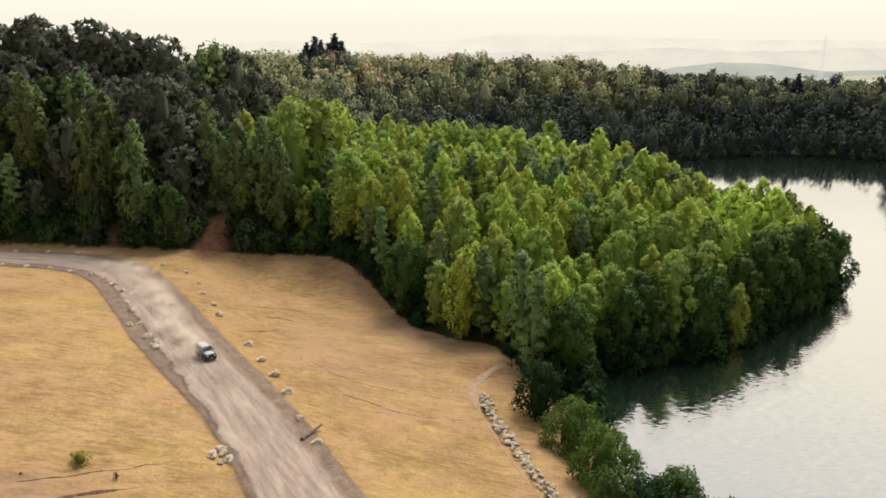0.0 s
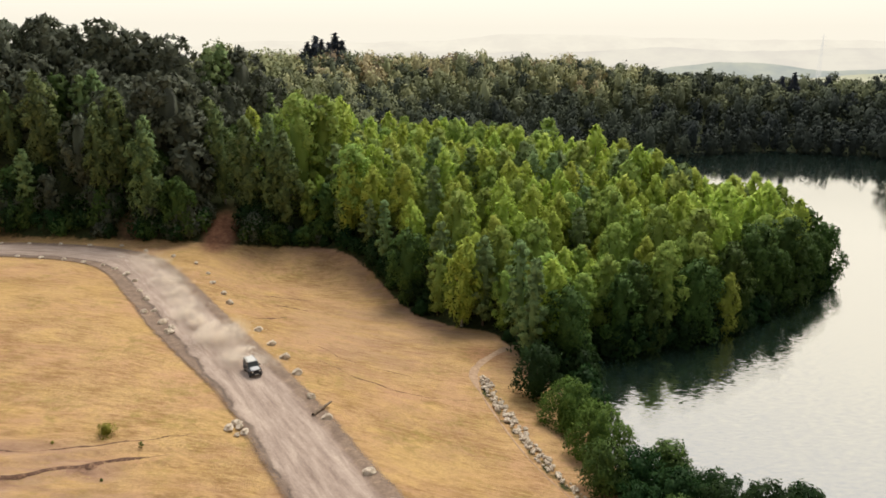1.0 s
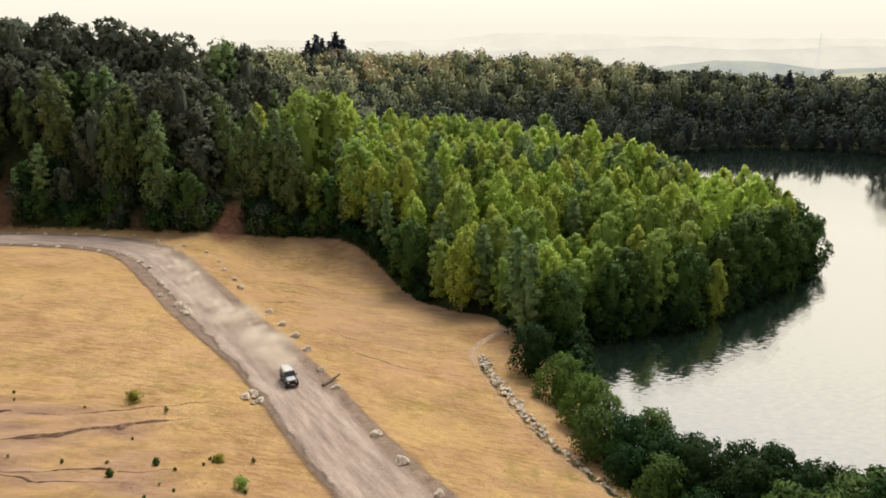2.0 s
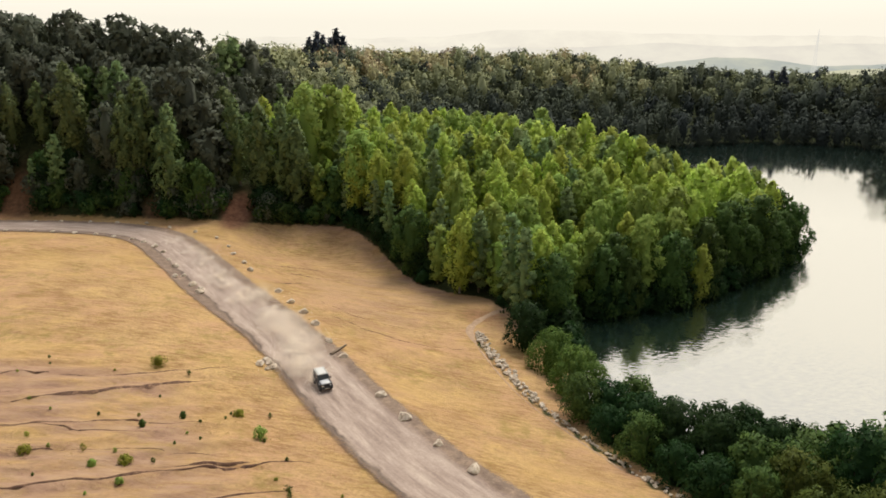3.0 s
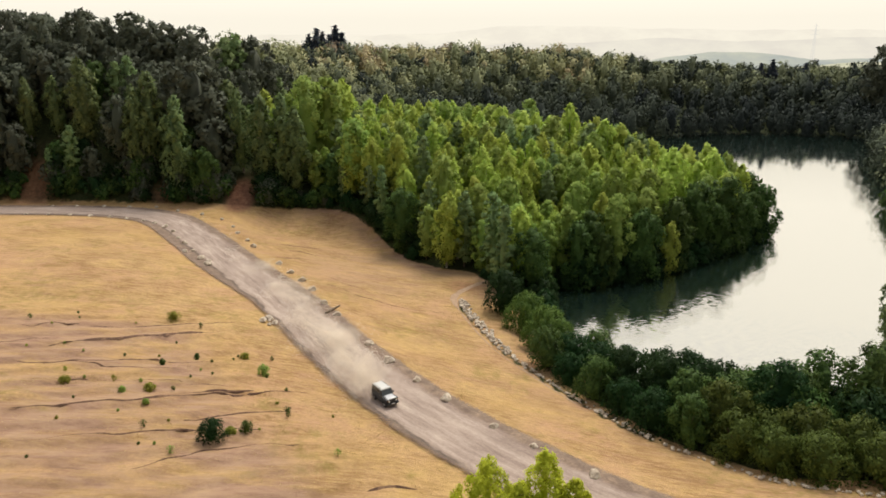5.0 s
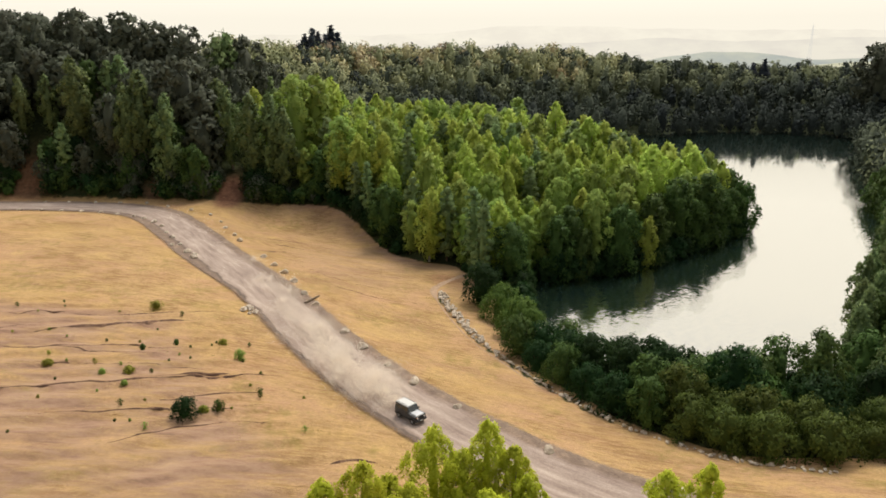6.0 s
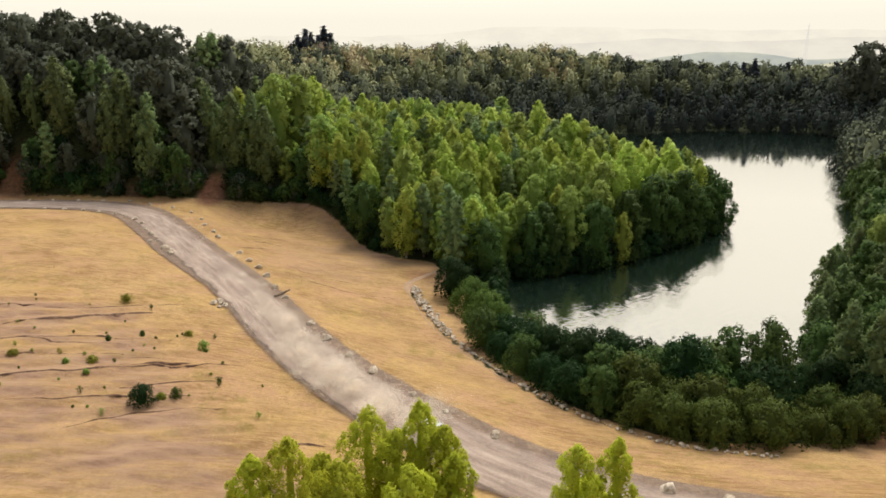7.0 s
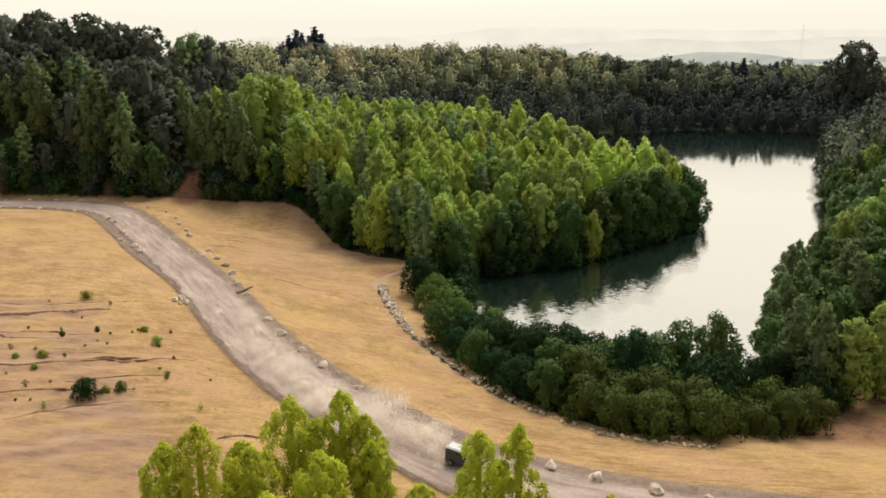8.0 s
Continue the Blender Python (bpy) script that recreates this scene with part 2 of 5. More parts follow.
def water_material():
    """Wind-ruffled water: wavelets whose long faces lean down-wind, calm in the shelter of the far bank."""
    n = Nodes("lake_water")
    m = n.done((0.010, 0.020, 0.016), 0.05, None)
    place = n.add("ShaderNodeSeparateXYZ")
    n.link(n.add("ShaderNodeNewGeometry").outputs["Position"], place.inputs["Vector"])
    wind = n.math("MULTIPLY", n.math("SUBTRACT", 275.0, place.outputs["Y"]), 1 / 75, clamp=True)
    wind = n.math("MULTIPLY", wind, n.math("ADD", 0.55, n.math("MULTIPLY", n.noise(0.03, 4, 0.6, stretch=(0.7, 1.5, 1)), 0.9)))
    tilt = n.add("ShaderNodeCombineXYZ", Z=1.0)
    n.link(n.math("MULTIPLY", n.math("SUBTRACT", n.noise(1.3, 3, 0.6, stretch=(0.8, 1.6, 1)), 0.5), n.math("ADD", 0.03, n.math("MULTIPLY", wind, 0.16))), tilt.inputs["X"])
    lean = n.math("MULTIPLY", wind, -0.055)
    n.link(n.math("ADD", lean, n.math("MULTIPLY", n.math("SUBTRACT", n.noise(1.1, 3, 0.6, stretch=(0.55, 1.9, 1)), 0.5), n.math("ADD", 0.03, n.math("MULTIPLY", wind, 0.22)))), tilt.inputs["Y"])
    up = n.add("ShaderNodeVectorMath")
    up.operation = "NORMALIZE"
    n.link(tilt.outputs["Vector"], up.inputs[0])
    gl = n.add("ShaderNodeBsdfGlossy", Color=(1.0, 0.98, 0.945, 1), Roughness=0.05)
    n.link(up.outputs["Vector"], gl.inputs["Normal"])
    mx = n.add("ShaderNodeMixShader")
    fr = n.add("ShaderNodeFresnel", IOR=5.8)
    n.link(fr.outputs["Fac"], mx.inputs["Fac"])
    n.link(n.p.outputs["BSDF"], mx.inputs[1])
    n.link(gl.outputs["BSDF"], mx.inputs[2])
    n.link(mx.outputs["Shader"], n.out.inputs["Surface"])
    return m


def plain(name, color, rough=0.5, metal=0.0, spec=0.5, vary=0.12, scale=6.0):
    n = Nodes(name)
    co = n.add("ShaderNodeTexCoord").outputs["Object"]
    dark = tuple(c * (1 - vary) for c in color)
    return n.done(n.ramp(n.noise(scale, 5, 0.65, coords=co), [(0.35, dark), (0.65, color)]), rough, None, metal=metal, spec=spec)


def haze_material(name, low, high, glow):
    """Distance seen through warm haze: the haze is put into glowing colours."""
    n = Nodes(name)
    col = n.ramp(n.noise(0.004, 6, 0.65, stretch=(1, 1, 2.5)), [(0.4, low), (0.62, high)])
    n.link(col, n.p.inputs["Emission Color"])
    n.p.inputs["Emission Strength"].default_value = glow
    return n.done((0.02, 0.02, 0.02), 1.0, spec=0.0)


def dust_material():
    """Fine pale road dust: grains that scatter light forward and back."""
    n = Nodes("road_dust")
    col = n.ramp(n.add("ShaderNodeNewGeometry").outputs["Random Per Island"], [(0.0, (0.92, 0.82, 0.69)), (1.0, (0.97, 0.89, 0.77))])
    m = n.done(col, 1.0, spec=0.0)
    tr, mx = n.add("ShaderNodeBsdfTranslucent"), n.add("ShaderNodeMixShader", Fac=0.45)
    n.link(col, tr.inputs["Color"])
    n.link(n.p.outputs["BSDF"], mx.inputs[1])
    n.link(tr.outputs["BSDF"], mx.inputs[2])
    n.link(mx.outputs["Shader"], n.out.inputs["Surface"])
    return m


M_GROUND, M_ROAD, M_WATER, M_ROCK, M_DUST = ground_material(), road_material(), water_material(), rock_material(), dust_material()
L_BIRCH = leaf_material("birch_leaves", (0.22, 0.30, 0.055), (0.42, 0.48, 0.085), (0.60, 0.62, 0.13), sheer=0.3)
L_YOUNG = leaf_material("young_birch_leaves", (0.37, 0.39, 0.03), (0.52, 0.53, 0.045), (0.63, 0.62, 0.085), sheer=0.45, shift=0.015)
L_BROAD = leaf_material("broad_leaves", (0.15, 0.22, 0.050), (0.29, 0.36, 0.080), (0.42, 0.46, 0.12), sheer=0.3)
L_SHORE = leaf_material("alder_leaves", (0.030, 0.056, 0.016), (0.066, 0.106, 0.026), (0.13, 0.18, 0.04), sheer=0.2)
L_OLIVE = leaf_material("olive_shrub_leaves", (0.040, 0.056, 0.014), (0.080, 0.100, 0.022), (0.16, 0.18, 0.034), sheer=0.25)
L_OAK = leaf_material("oak_leaves", (0.052, 0.060, 0.045), (0.088, 0.097, 0.066), (0.135, 0.142, 0.088), sheer=0.2)
# birch leaves again, with the slope's shade put into the colour
L_SHADED_BIRCH = leaf_material("slope_birch_leaves", (0.075, 0.112, 0.050), (0.145, 0.185, 0.072), (0.27, 0.31, 0.10), sheer=0.25)
L_PINE = leaf_material("pine_needles", (0.10, 0.15, 0.062), (0.19, 0.255, 0.10), (0.29, 0.355, 0.14), sheer=0.2)
L_SPRUCE = leaf_material("spruce_needles", (0.018, 0.024, 0.036), (0.034, 0.044, 0.056), (0.052, 0.064, 0.074), sheer=0.1)
L_STRAW = leaf_material("dry_grass", (0.34, 0.22, 0.10), (0.50, 0.35, 0.16), (0.64, 0.48, 0.24), sheer=0.3)
L_FAR = far_leaf_material()
L_SHRUB = leaf_material("shrub_leaves", (0.012, 0.030, 0.010), (0.024, 0.050, 0.015), (0.046, 0.078, 0.021))
L_WILLOW = leaf_material("willow_leaves", (0.045, 0.085, 0.018), (0.105, 0.165, 0.034), (0.22, 0.29, 0.06))
L_WEED = leaf_material("weed_leaves", (0.14, 0.15, 0.025), (0.27, 0.26, 0.04), (0.42, 0.38, 0.09))
B_BIRCH = bark_material("birch_bark", (0.10, 0.085, 0.07), (0.50, 0.46, 0.40))
B_BROWN = bark_material("brown_bark", (0.05, 0.035, 0.025), (0.14, 0.10, 0.07))
B_LOG = bark_material("weathered_wood", (0.10, 0.07, 0.05), (0.26, 0.19, 0.13))


# ---- mesh helpers ----
def part(name, bm, material, parent, label="", smooth=False):
    """One mesh object from a bmesh, under a thing or part."""
    me = bpy.data.meshes.new(name)
    bm.to_mesh(me)
    bm.free()
    return dress(name, me, material, parent, label, smooth)


def dress(name, me, material, parent, label="", smooth=False):
    me.materials.append(material)
    if smooth:
        me.polygons.foreach_set("use_smooth", [True] * len(me.polygons))
    ob = new(name, me)
    ob.parent = parent
    if label:
        tagged(ob, label)
    return ob


def mesh_from(name, verts, faces_quads, normals=None):
    """A mesh from numpy arrays of corners and of quads."""
    me = bpy.data.meshes.new(name)
    nv, nf = len(verts), len(faces_quads)
    me.vertices.add(nv)
    me.vertices.foreach_set("co", np.asarray(verts, np.float32).ravel())
    me.loops.add(nf * 4)
    me.loops.foreach_set("vertex_index", np.asarray(faces_quads, np.int32).ravel())
    me.polygons.add(nf)
    me.polygons.foreach_set("loop_start", np.arange(0, nf * 4, 4, dtype=np.int32))
    me.update(calc_edges=True)
    if normals is not None:
        me.polygons.foreach_set("use_smooth", [True] * nf)
        me.normals_split_custom_set_from_vertices(normals.tolist())
    return me


def leaf_quads(rng, P, N, size, slim=0.62, axis=None):
    """Folded leaf-shaped quads at P that face N, along axis if given."""
    k = len(P)
    N = N / (np.linalg.norm(N, axis=1, keepdims=True) + 1e-9)
    t = np.cross(N, rng.normal(size=(k, 3))) if axis is None else axis - N * np.sum(axis * N, 1, keepdims=True)
    t /= np.linalg.norm(t, axis=1, keepdims=True) + 1e-9
    b = np.cross(N, t)
    s = (size * rng.uniform(0.6, 1.35, k))[:, None]
    V = np.stack([P + t * s, P + b * s * slim - N * s * 0.2, P - t * s * 0.9, P - b * s * slim - N * s * 0.2], 1)
    return V.reshape(-1, 3)


def quads_of(n):
    return np.arange(n * 4, dtype=np.int32).reshape(n, 4)


def tube(points, radii, sides=6):
    """Corners and quads of a tapered tube along points."""
    P = np.array(points, float)
    V, F = [], []
    for i, p in enumerate(P):
        d = P[min(i + 1, len(P) - 1)] - P[max(i - 1, 0)]
        d /= np.linalg.norm(d) + 1e-9
        u = np.cross(d, (0.3, 1, 0.2))
        u /= np.linalg.norm(u)
        v = np.cross(d, u)
        for k in range(sides):
            a = 2 * math.pi * k / sides
            V.append(p + radii[i] * (u * math.cos(a) + v * math.sin(a)))
    for i in range(len(P) - 1):
        for k in range(sides):
            a, b = i * sides + k, i * sides + (k + 1) % sides
            F.append((a, b, b + sides, a + sides))
    return np.array(V), np.array(F, int)


def join(pieces):
    V, F, o = [], [], 0
    for v, f in pieces:
        V.append(v)
        F.append(f + o)
        o += len(v)
    return np.concatenate(V), np.concatenate(F)


def smooth01(a, b, x):
    u = np.clip((np.asarray(x, float) - a) / (b - a), 0, 1)
    return u * u * (3 - 2 * u)


def catmull(pts, step):
    P = np.array(pts, float)
    P = np.vstack([2 * P[0] - P[1], P, 2 * P[-1] - P[-2]])
    out = []
    for i in range(1, len(P) - 2):
        k = max(2, int(np.linalg.norm(P[i + 1] - P[i]) / step))
        for u in np.arange(k) / k:
            out.append(0.5 * (2 * P[i] + (P[i + 1] - P[i - 1]) * u + (2 * P[i - 1] - 5 * P[i] + 4 * P[i + 1] - P[i + 2]) * u * u
                              + (3 * P[i] - P[i - 1] - 3 * P[i + 1] + P[i + 2]) * u ** 3))
    out.append(P[-2])
    return np.array(out)


def to_line(x, y, line, closed=False):
    """Distance to a polyline, and on which side: positive to the left of its run."""
    x, y = np.asarray(x, float).ravel(), np.asarray(y, float).ravel()
    A = np.array(line, float)
    B = np.roll(A, -1, 0) if closed else A[1:]
    A = A if closed else A[:-1]
    best, side = np.full(len(x), 1e9), np.ones(len(x))
    for a, b in zip(A, B):
        d = b - a
        u = np.clip(((x - a[0]) * d[0] + (y - a[1]) * d[1]) / (d @ d + 1e-12), 0, 1)
        q = np.hypot(x - a[0] - u * d[0], y - a[1] - u * d[1])
        near = q < best
        best = np.where(near, q, best)
        side = np.where(near, np.sign(d[0] * (y - a[1]) - d[1] * (x - a[0]) + 1e-12), side)
    return best, side


def inside(x, y, poly):
    x, y = np.asarray(x, float).ravel(), np.asarray(y, float).ravel()
    r = np.zeros(len(x), bool)
    P = np.array(poly, float)
    for a, b in zip(P, np.roll(P, -1, 0)):
        if a[1] != b[1]:
            r ^= ((a[1] > y) != (b[1] > y)) & (x < (b[0] - a[0]) * (y - a[1]) / (b[1] - a[1]) + a[0])
    return r


def value_noise(x, y, size, seed=0):
    """Smooth noise from -1 to 1."""
    rng = np.random.RandomState(seed)
    T = rng.uniform(-1, 1, (64, 64))
    u, v = np.asarray(x, float) / size, np.asarray(y, float) / size
    i, j = np.floor(u).astype(int), np.floor(v).astype(int)
    f, g = u - i, v - j
    f, g = f * f * (3 - 2 * f), g * g * (3 - 2 * g)
    q = lambda a, b: T[a % 64, b % 64]
    return (q(i, j) * (1 - f) + q(i + 1, j) * f) * (1 - g) + (q(i, j + 1) * (1 - f) + q(i + 1, j + 1) * f) * g


# ---- plan of the place ----
LAKE_Z = -11.0
ROAD = catmull([(-420, 150), (-250, 151), (-150, 151), (-112, 150.5), (-94, 149.8), (-79, 147), (-67, 140), (-54.5, 124), (-38.5, 100.5), (-29, 87),
                (-20, 73), (-13.5, 62), (-5, 49), (2.5, 39.5), (10, 31.5), (18.2, 24.0), (25.5, 19.0), (34.3, 15.3), (45.4, 12.3), (62, 9.6), (95, 8), (160, 5), (300, 0)], 1.6)
LAKE = catmull([(26.5, 117), (25.5, 107), (25, 97), (27, 83), (32, 71), (42, 63), (56, 58), (68, 62), (82, 84), (101, 110), (121, 138), (146, 178), (156, 206), (184, 260),
                (212, 318), (236, 368), (224, 388), (198, 392), (165, 394), (130, 382), (94, 376), (60, 372), (52, 350), (56, 310), (70, 260), (86, 205), (96, 172), (93, 161), (80, 149), (62, 133), (44, 122), (26.5, 117)], 4.0)[:-1]
STONE_ROW = catmull([(5.7, 102), (7.6, 92), (10.6, 80.5), (14.5, 70), (22.2, 55.5), (28.2, 45.5), (34.8, 39), (41, 34.5), (51, 31)], 0.55)


def bank(x):
    """Where the wood begins, north of the meadow and road."""
    return np.interp(x, [-420, -116, -78, -56, -50, -42, -30, -25, -18, -11, -6, 2, 9, 12, 15, 20, 26, 60], [161, 160, 158, 156, 158, 161, 162, 159, 152.5, 140.5, 131.5, 126, 125, 119, 109, 103, 102, 128])


def height(x, y):
    """The ground's height."""
    x, y = np.broadcast_arrays(np.asarray(x, float), np.asarray(y, float))
    shape = x.shape
    x, y = x.ravel(), y.ravel()
    dr, sr = to_line(x, y, ROAD)
    sd = dr * sr                       # positive on the lake's side
    dl, _ = to_line(x, y, LAKE, True)
    wet = inside(x, y, LAKE)
    left = 7.5 * (1 - np.exp(-np.maximum(0, -sd - 5) * 0.23 / 7.5))
    right = -10.0 * (1 - np.exp(-(np.maximum(0, sd - 5) / 24) ** 1.2))
    east = smooth01(30, 60, x)
    right = right * (1 - 0.1 * east)
    meadow = np.where(sd > 0, right * smooth01(-62, -40, x), left)
    in_wood = y - bank(x)
    hill = (31 + 6 * smooth01(-95, -150, x)) * smooth01(-22, -100, x) * (1 - np.exp(-np.maximum(0, in_wood) / 23))
    low = -9 + 11 * smooth01(12, 60, dl)
    wood = low * smooth01(-75, -10, x) + hill
    wood = wood + (23 - 15 * smooth01(60, 300, x) - wood) * smooth01(270, 480, y)
    west = smooth01(-6, -26, x)          # the meadow's upper corner climbs early
    z = meadow + (wood - meadow) * smooth01(0, 1, (in_wood + 3 + 13 * west) / (23 + 7 * west))
    z = z + 17 * smooth01(0, 45, dl) * smooth01(78, 112, x) * smooth01(48, 80, y) * (1 - smooth01(300, 380, y)) * (~wet)
    cut = 12 + 150 * smooth01(300, 390, y)
    shore = np.where(wet, -11.5 - 2.0 * smooth01(0, 10, dl), -11.5 + (z + 11.5) * smooth01(0, 1, dl / cut))
    z = np.where(wet | (dl < cut), shore, z)
    z = z - 40 * smooth01(640, 950, y) - 20 * smooth01(330, 700, x)
    v = y - 0.45 * x + 1.2 * value_noise(x, y, 9.0, 6)         # low terraces across the dry slope
    step = (v / 4.3 + 0.35 * value_noise(x, y, 14.0, 7)) % 1.0
    z = z + 0.48 * (smooth01(0.0, 0.16, step) - step) * smooth01(10, 15, -sd) * smooth01(72, 62, y) * smooth01(10, 18, y)
    rough = value_noise(x, y, 7.0, 3) * 0.16 + value_noise(x, y, 2.3, 4) * 0.05 + value_noise(x, y, 30, 5) * 0.2
    z = z + rough * np.clip((np.abs(sd) - 5) / 6, 0.0, 1) * (~wet)
    return z.reshape(shape)


GRID_X, GRID_Y, GRID_STEP = -340.0, -60.0, 2.0
GRID = height(*np.meshgrid(GRID_X + GRID_STEP * np.arange(341), GRID_Y + GRID_STEP * np.arange(351)))


def ground_z(x, y):
    """The height at one place, from a fine grid."""
    u, v = (x - GRID_X) / GRID_STEP, (y - GRID_Y) / GRID_STEP
    i, j = min(max(int(u), 0), 339), min(max(int(v), 0), 349)
    f, g = u - i, v - j
    return float((GRID[j, i] * (1 - f) + GRID[j, i + 1] * f) * (1 - g) + (GRID[j + 1, i] * (1 - f) + GRID[j + 1, i + 1] * f) * g)


def spaced(*runs):
    out = []
    for a, b, s in runs:
        out.extend(np.arange(a, b, s))
    return np.array(out)


def build_ground():
    xs = spaced((-4600, -900, 400), (-900, -300, 60), (-300, -130, 8), (-130, -66, 1.6), (-66, 0, 0.9), (0, 110, 1.6), (110, 330, 6), (330, 900, 60), (900, 4601, 400))
    ys = spaced((-4600, -600, 400), (-600, -120, 40), (-120, -10, 6), (-10, 12, 1.6), (12, 72, 0.7), (72, 170, 1.6), (170, 420, 6), (420, 900, 30), (900, 4601, 400))
    X, Y = np.meshgrid(xs, ys)
    Z = height(X, Y)
    nx, ny = len(xs), len(ys)
    idx = np.arange(nx * ny).reshape(ny, nx)
    F = np.stack([idx[:-1, :-1], idx[:-1, 1:], idx[1:, 1:], idx[1:, :-1]], -1).reshape(-1, 4)
    me = mesh_from("ground", np.stack([X, Y, Z], -1).reshape(-1, 3), F)
    x, y = X.ravel(), Y.ravel()
    dr, sr = to_line(x, y, ROAD)
    dl, _ = to_line(x, y, LAKE, True)
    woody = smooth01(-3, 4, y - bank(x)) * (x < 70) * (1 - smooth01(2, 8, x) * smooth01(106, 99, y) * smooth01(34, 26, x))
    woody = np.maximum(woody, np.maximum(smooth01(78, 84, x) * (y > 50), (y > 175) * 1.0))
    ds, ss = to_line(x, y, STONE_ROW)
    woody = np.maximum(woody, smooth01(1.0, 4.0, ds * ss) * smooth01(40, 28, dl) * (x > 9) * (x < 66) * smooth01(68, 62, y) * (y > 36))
    # dark gaps between the edging stones, put into the ground colour
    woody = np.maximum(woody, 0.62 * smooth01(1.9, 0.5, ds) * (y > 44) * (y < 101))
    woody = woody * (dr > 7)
    soil = smooth01(16, 22, -dr * sr) * smooth01(66, 60, y) * smooth01(8, 16, y) + 0.5 * smooth01(24, 8, np.hypot((x + 14) * 1.1, (y - 117) * 0.75)) * (dr > 9) + 0.85 * smooth01(-8, -1, y - bank(x)) * smooth01(-46, -30, x) * (x < 20)
    clay = 0.9 * smooth01(6.0, 2.5, np.hypot((x + 54.0) * 1.2, (y - 160) * 0.5)) + 0.5 * smooth01(6, 2, np.hypot((x + 74) * 0.8, y - 161)) + 0.5 * smooth01(6, 2, np.hypot(x - 7, y - 113))
    clay = clay + 0.75 * smooth01(11, 5, np.hypot(x - 72, (y - 39) * 1.2)) + 0.6 * smooth01(8, 3, np.hypot((x + 113) * 0.8, y - 164))
    for name, val in (("wood", woody), ("soil", np.clip(soil, 0, 1)), ("clay", np.clip(clay, 0, 1))):
        me.attributes.new(name, "FLOAT", "POINT").data.foreach_set("value", np.asarray(val, np.float32))
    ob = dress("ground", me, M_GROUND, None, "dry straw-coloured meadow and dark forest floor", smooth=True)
    tagged(ob, category="ground", kind="structure")
    return ob


def build_road():
    half, cols = 7.2, 21
    P = ROAD
    D = np.gradient(P, axis=0)
    D /= np.linalg.norm(D, axis=1, keepdims=True)
    side = np.stack([-D[:, 1], D[:, 0]], 1)
    u = np.linspace(-1, 1, cols)
    Q = P[:, None, :] + side[:, None, :] * (u * half)[None, :, None]
    Z = height(Q[..., 0], Q[..., 1])
    rut = -0.07 * np.exp(-((np.abs(u) - 0.2) / 0.07) ** 2) + 0.16 * np.exp(-((u + 0.66) / 0.07) ** 2) + 0.07 * np.exp(-((u - 0.64) / 0.08) ** 2)
    Z = Z + 0.13 + rut[None, :] + value_noise(Q[..., 0], Q[..., 1], 1.7, 9) * 0.03
    n = len(P)
    idx = np.arange(n * cols).reshape(n, cols)
    F = np.stack([idx[:-1, 1:], idx[:-1, :-1], idx[1:, :-1], idx[1:, 1:]], -1).reshape(-1, 4)
    me = mesh_from("road", np.concatenate([Q, Z[..., None]], -1).reshape(-1, 3), F)
    me.attributes.new("across", "FLOAT", "POINT").data.foreach_set("value", np.tile(u, n).astype(np.float32))
    run = np.concatenate([[0], np.cumsum(np.linalg.norm(np.diff(P, axis=0), axis=1))])
    me.attributes.new("along", "FLOAT", "POINT").data.foreach_set("value", np.repeat(run, cols).astype(np.float32))
    ob = dress("road", me, M_ROAD, None, "dusty pale gravel track with ruts and brown verges", smooth=True)
    tagged(ob, category="road", kind="structure")


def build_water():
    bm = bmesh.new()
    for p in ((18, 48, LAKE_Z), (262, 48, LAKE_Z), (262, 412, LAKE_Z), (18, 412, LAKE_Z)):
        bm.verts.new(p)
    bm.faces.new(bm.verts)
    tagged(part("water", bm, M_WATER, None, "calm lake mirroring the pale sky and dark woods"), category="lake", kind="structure")


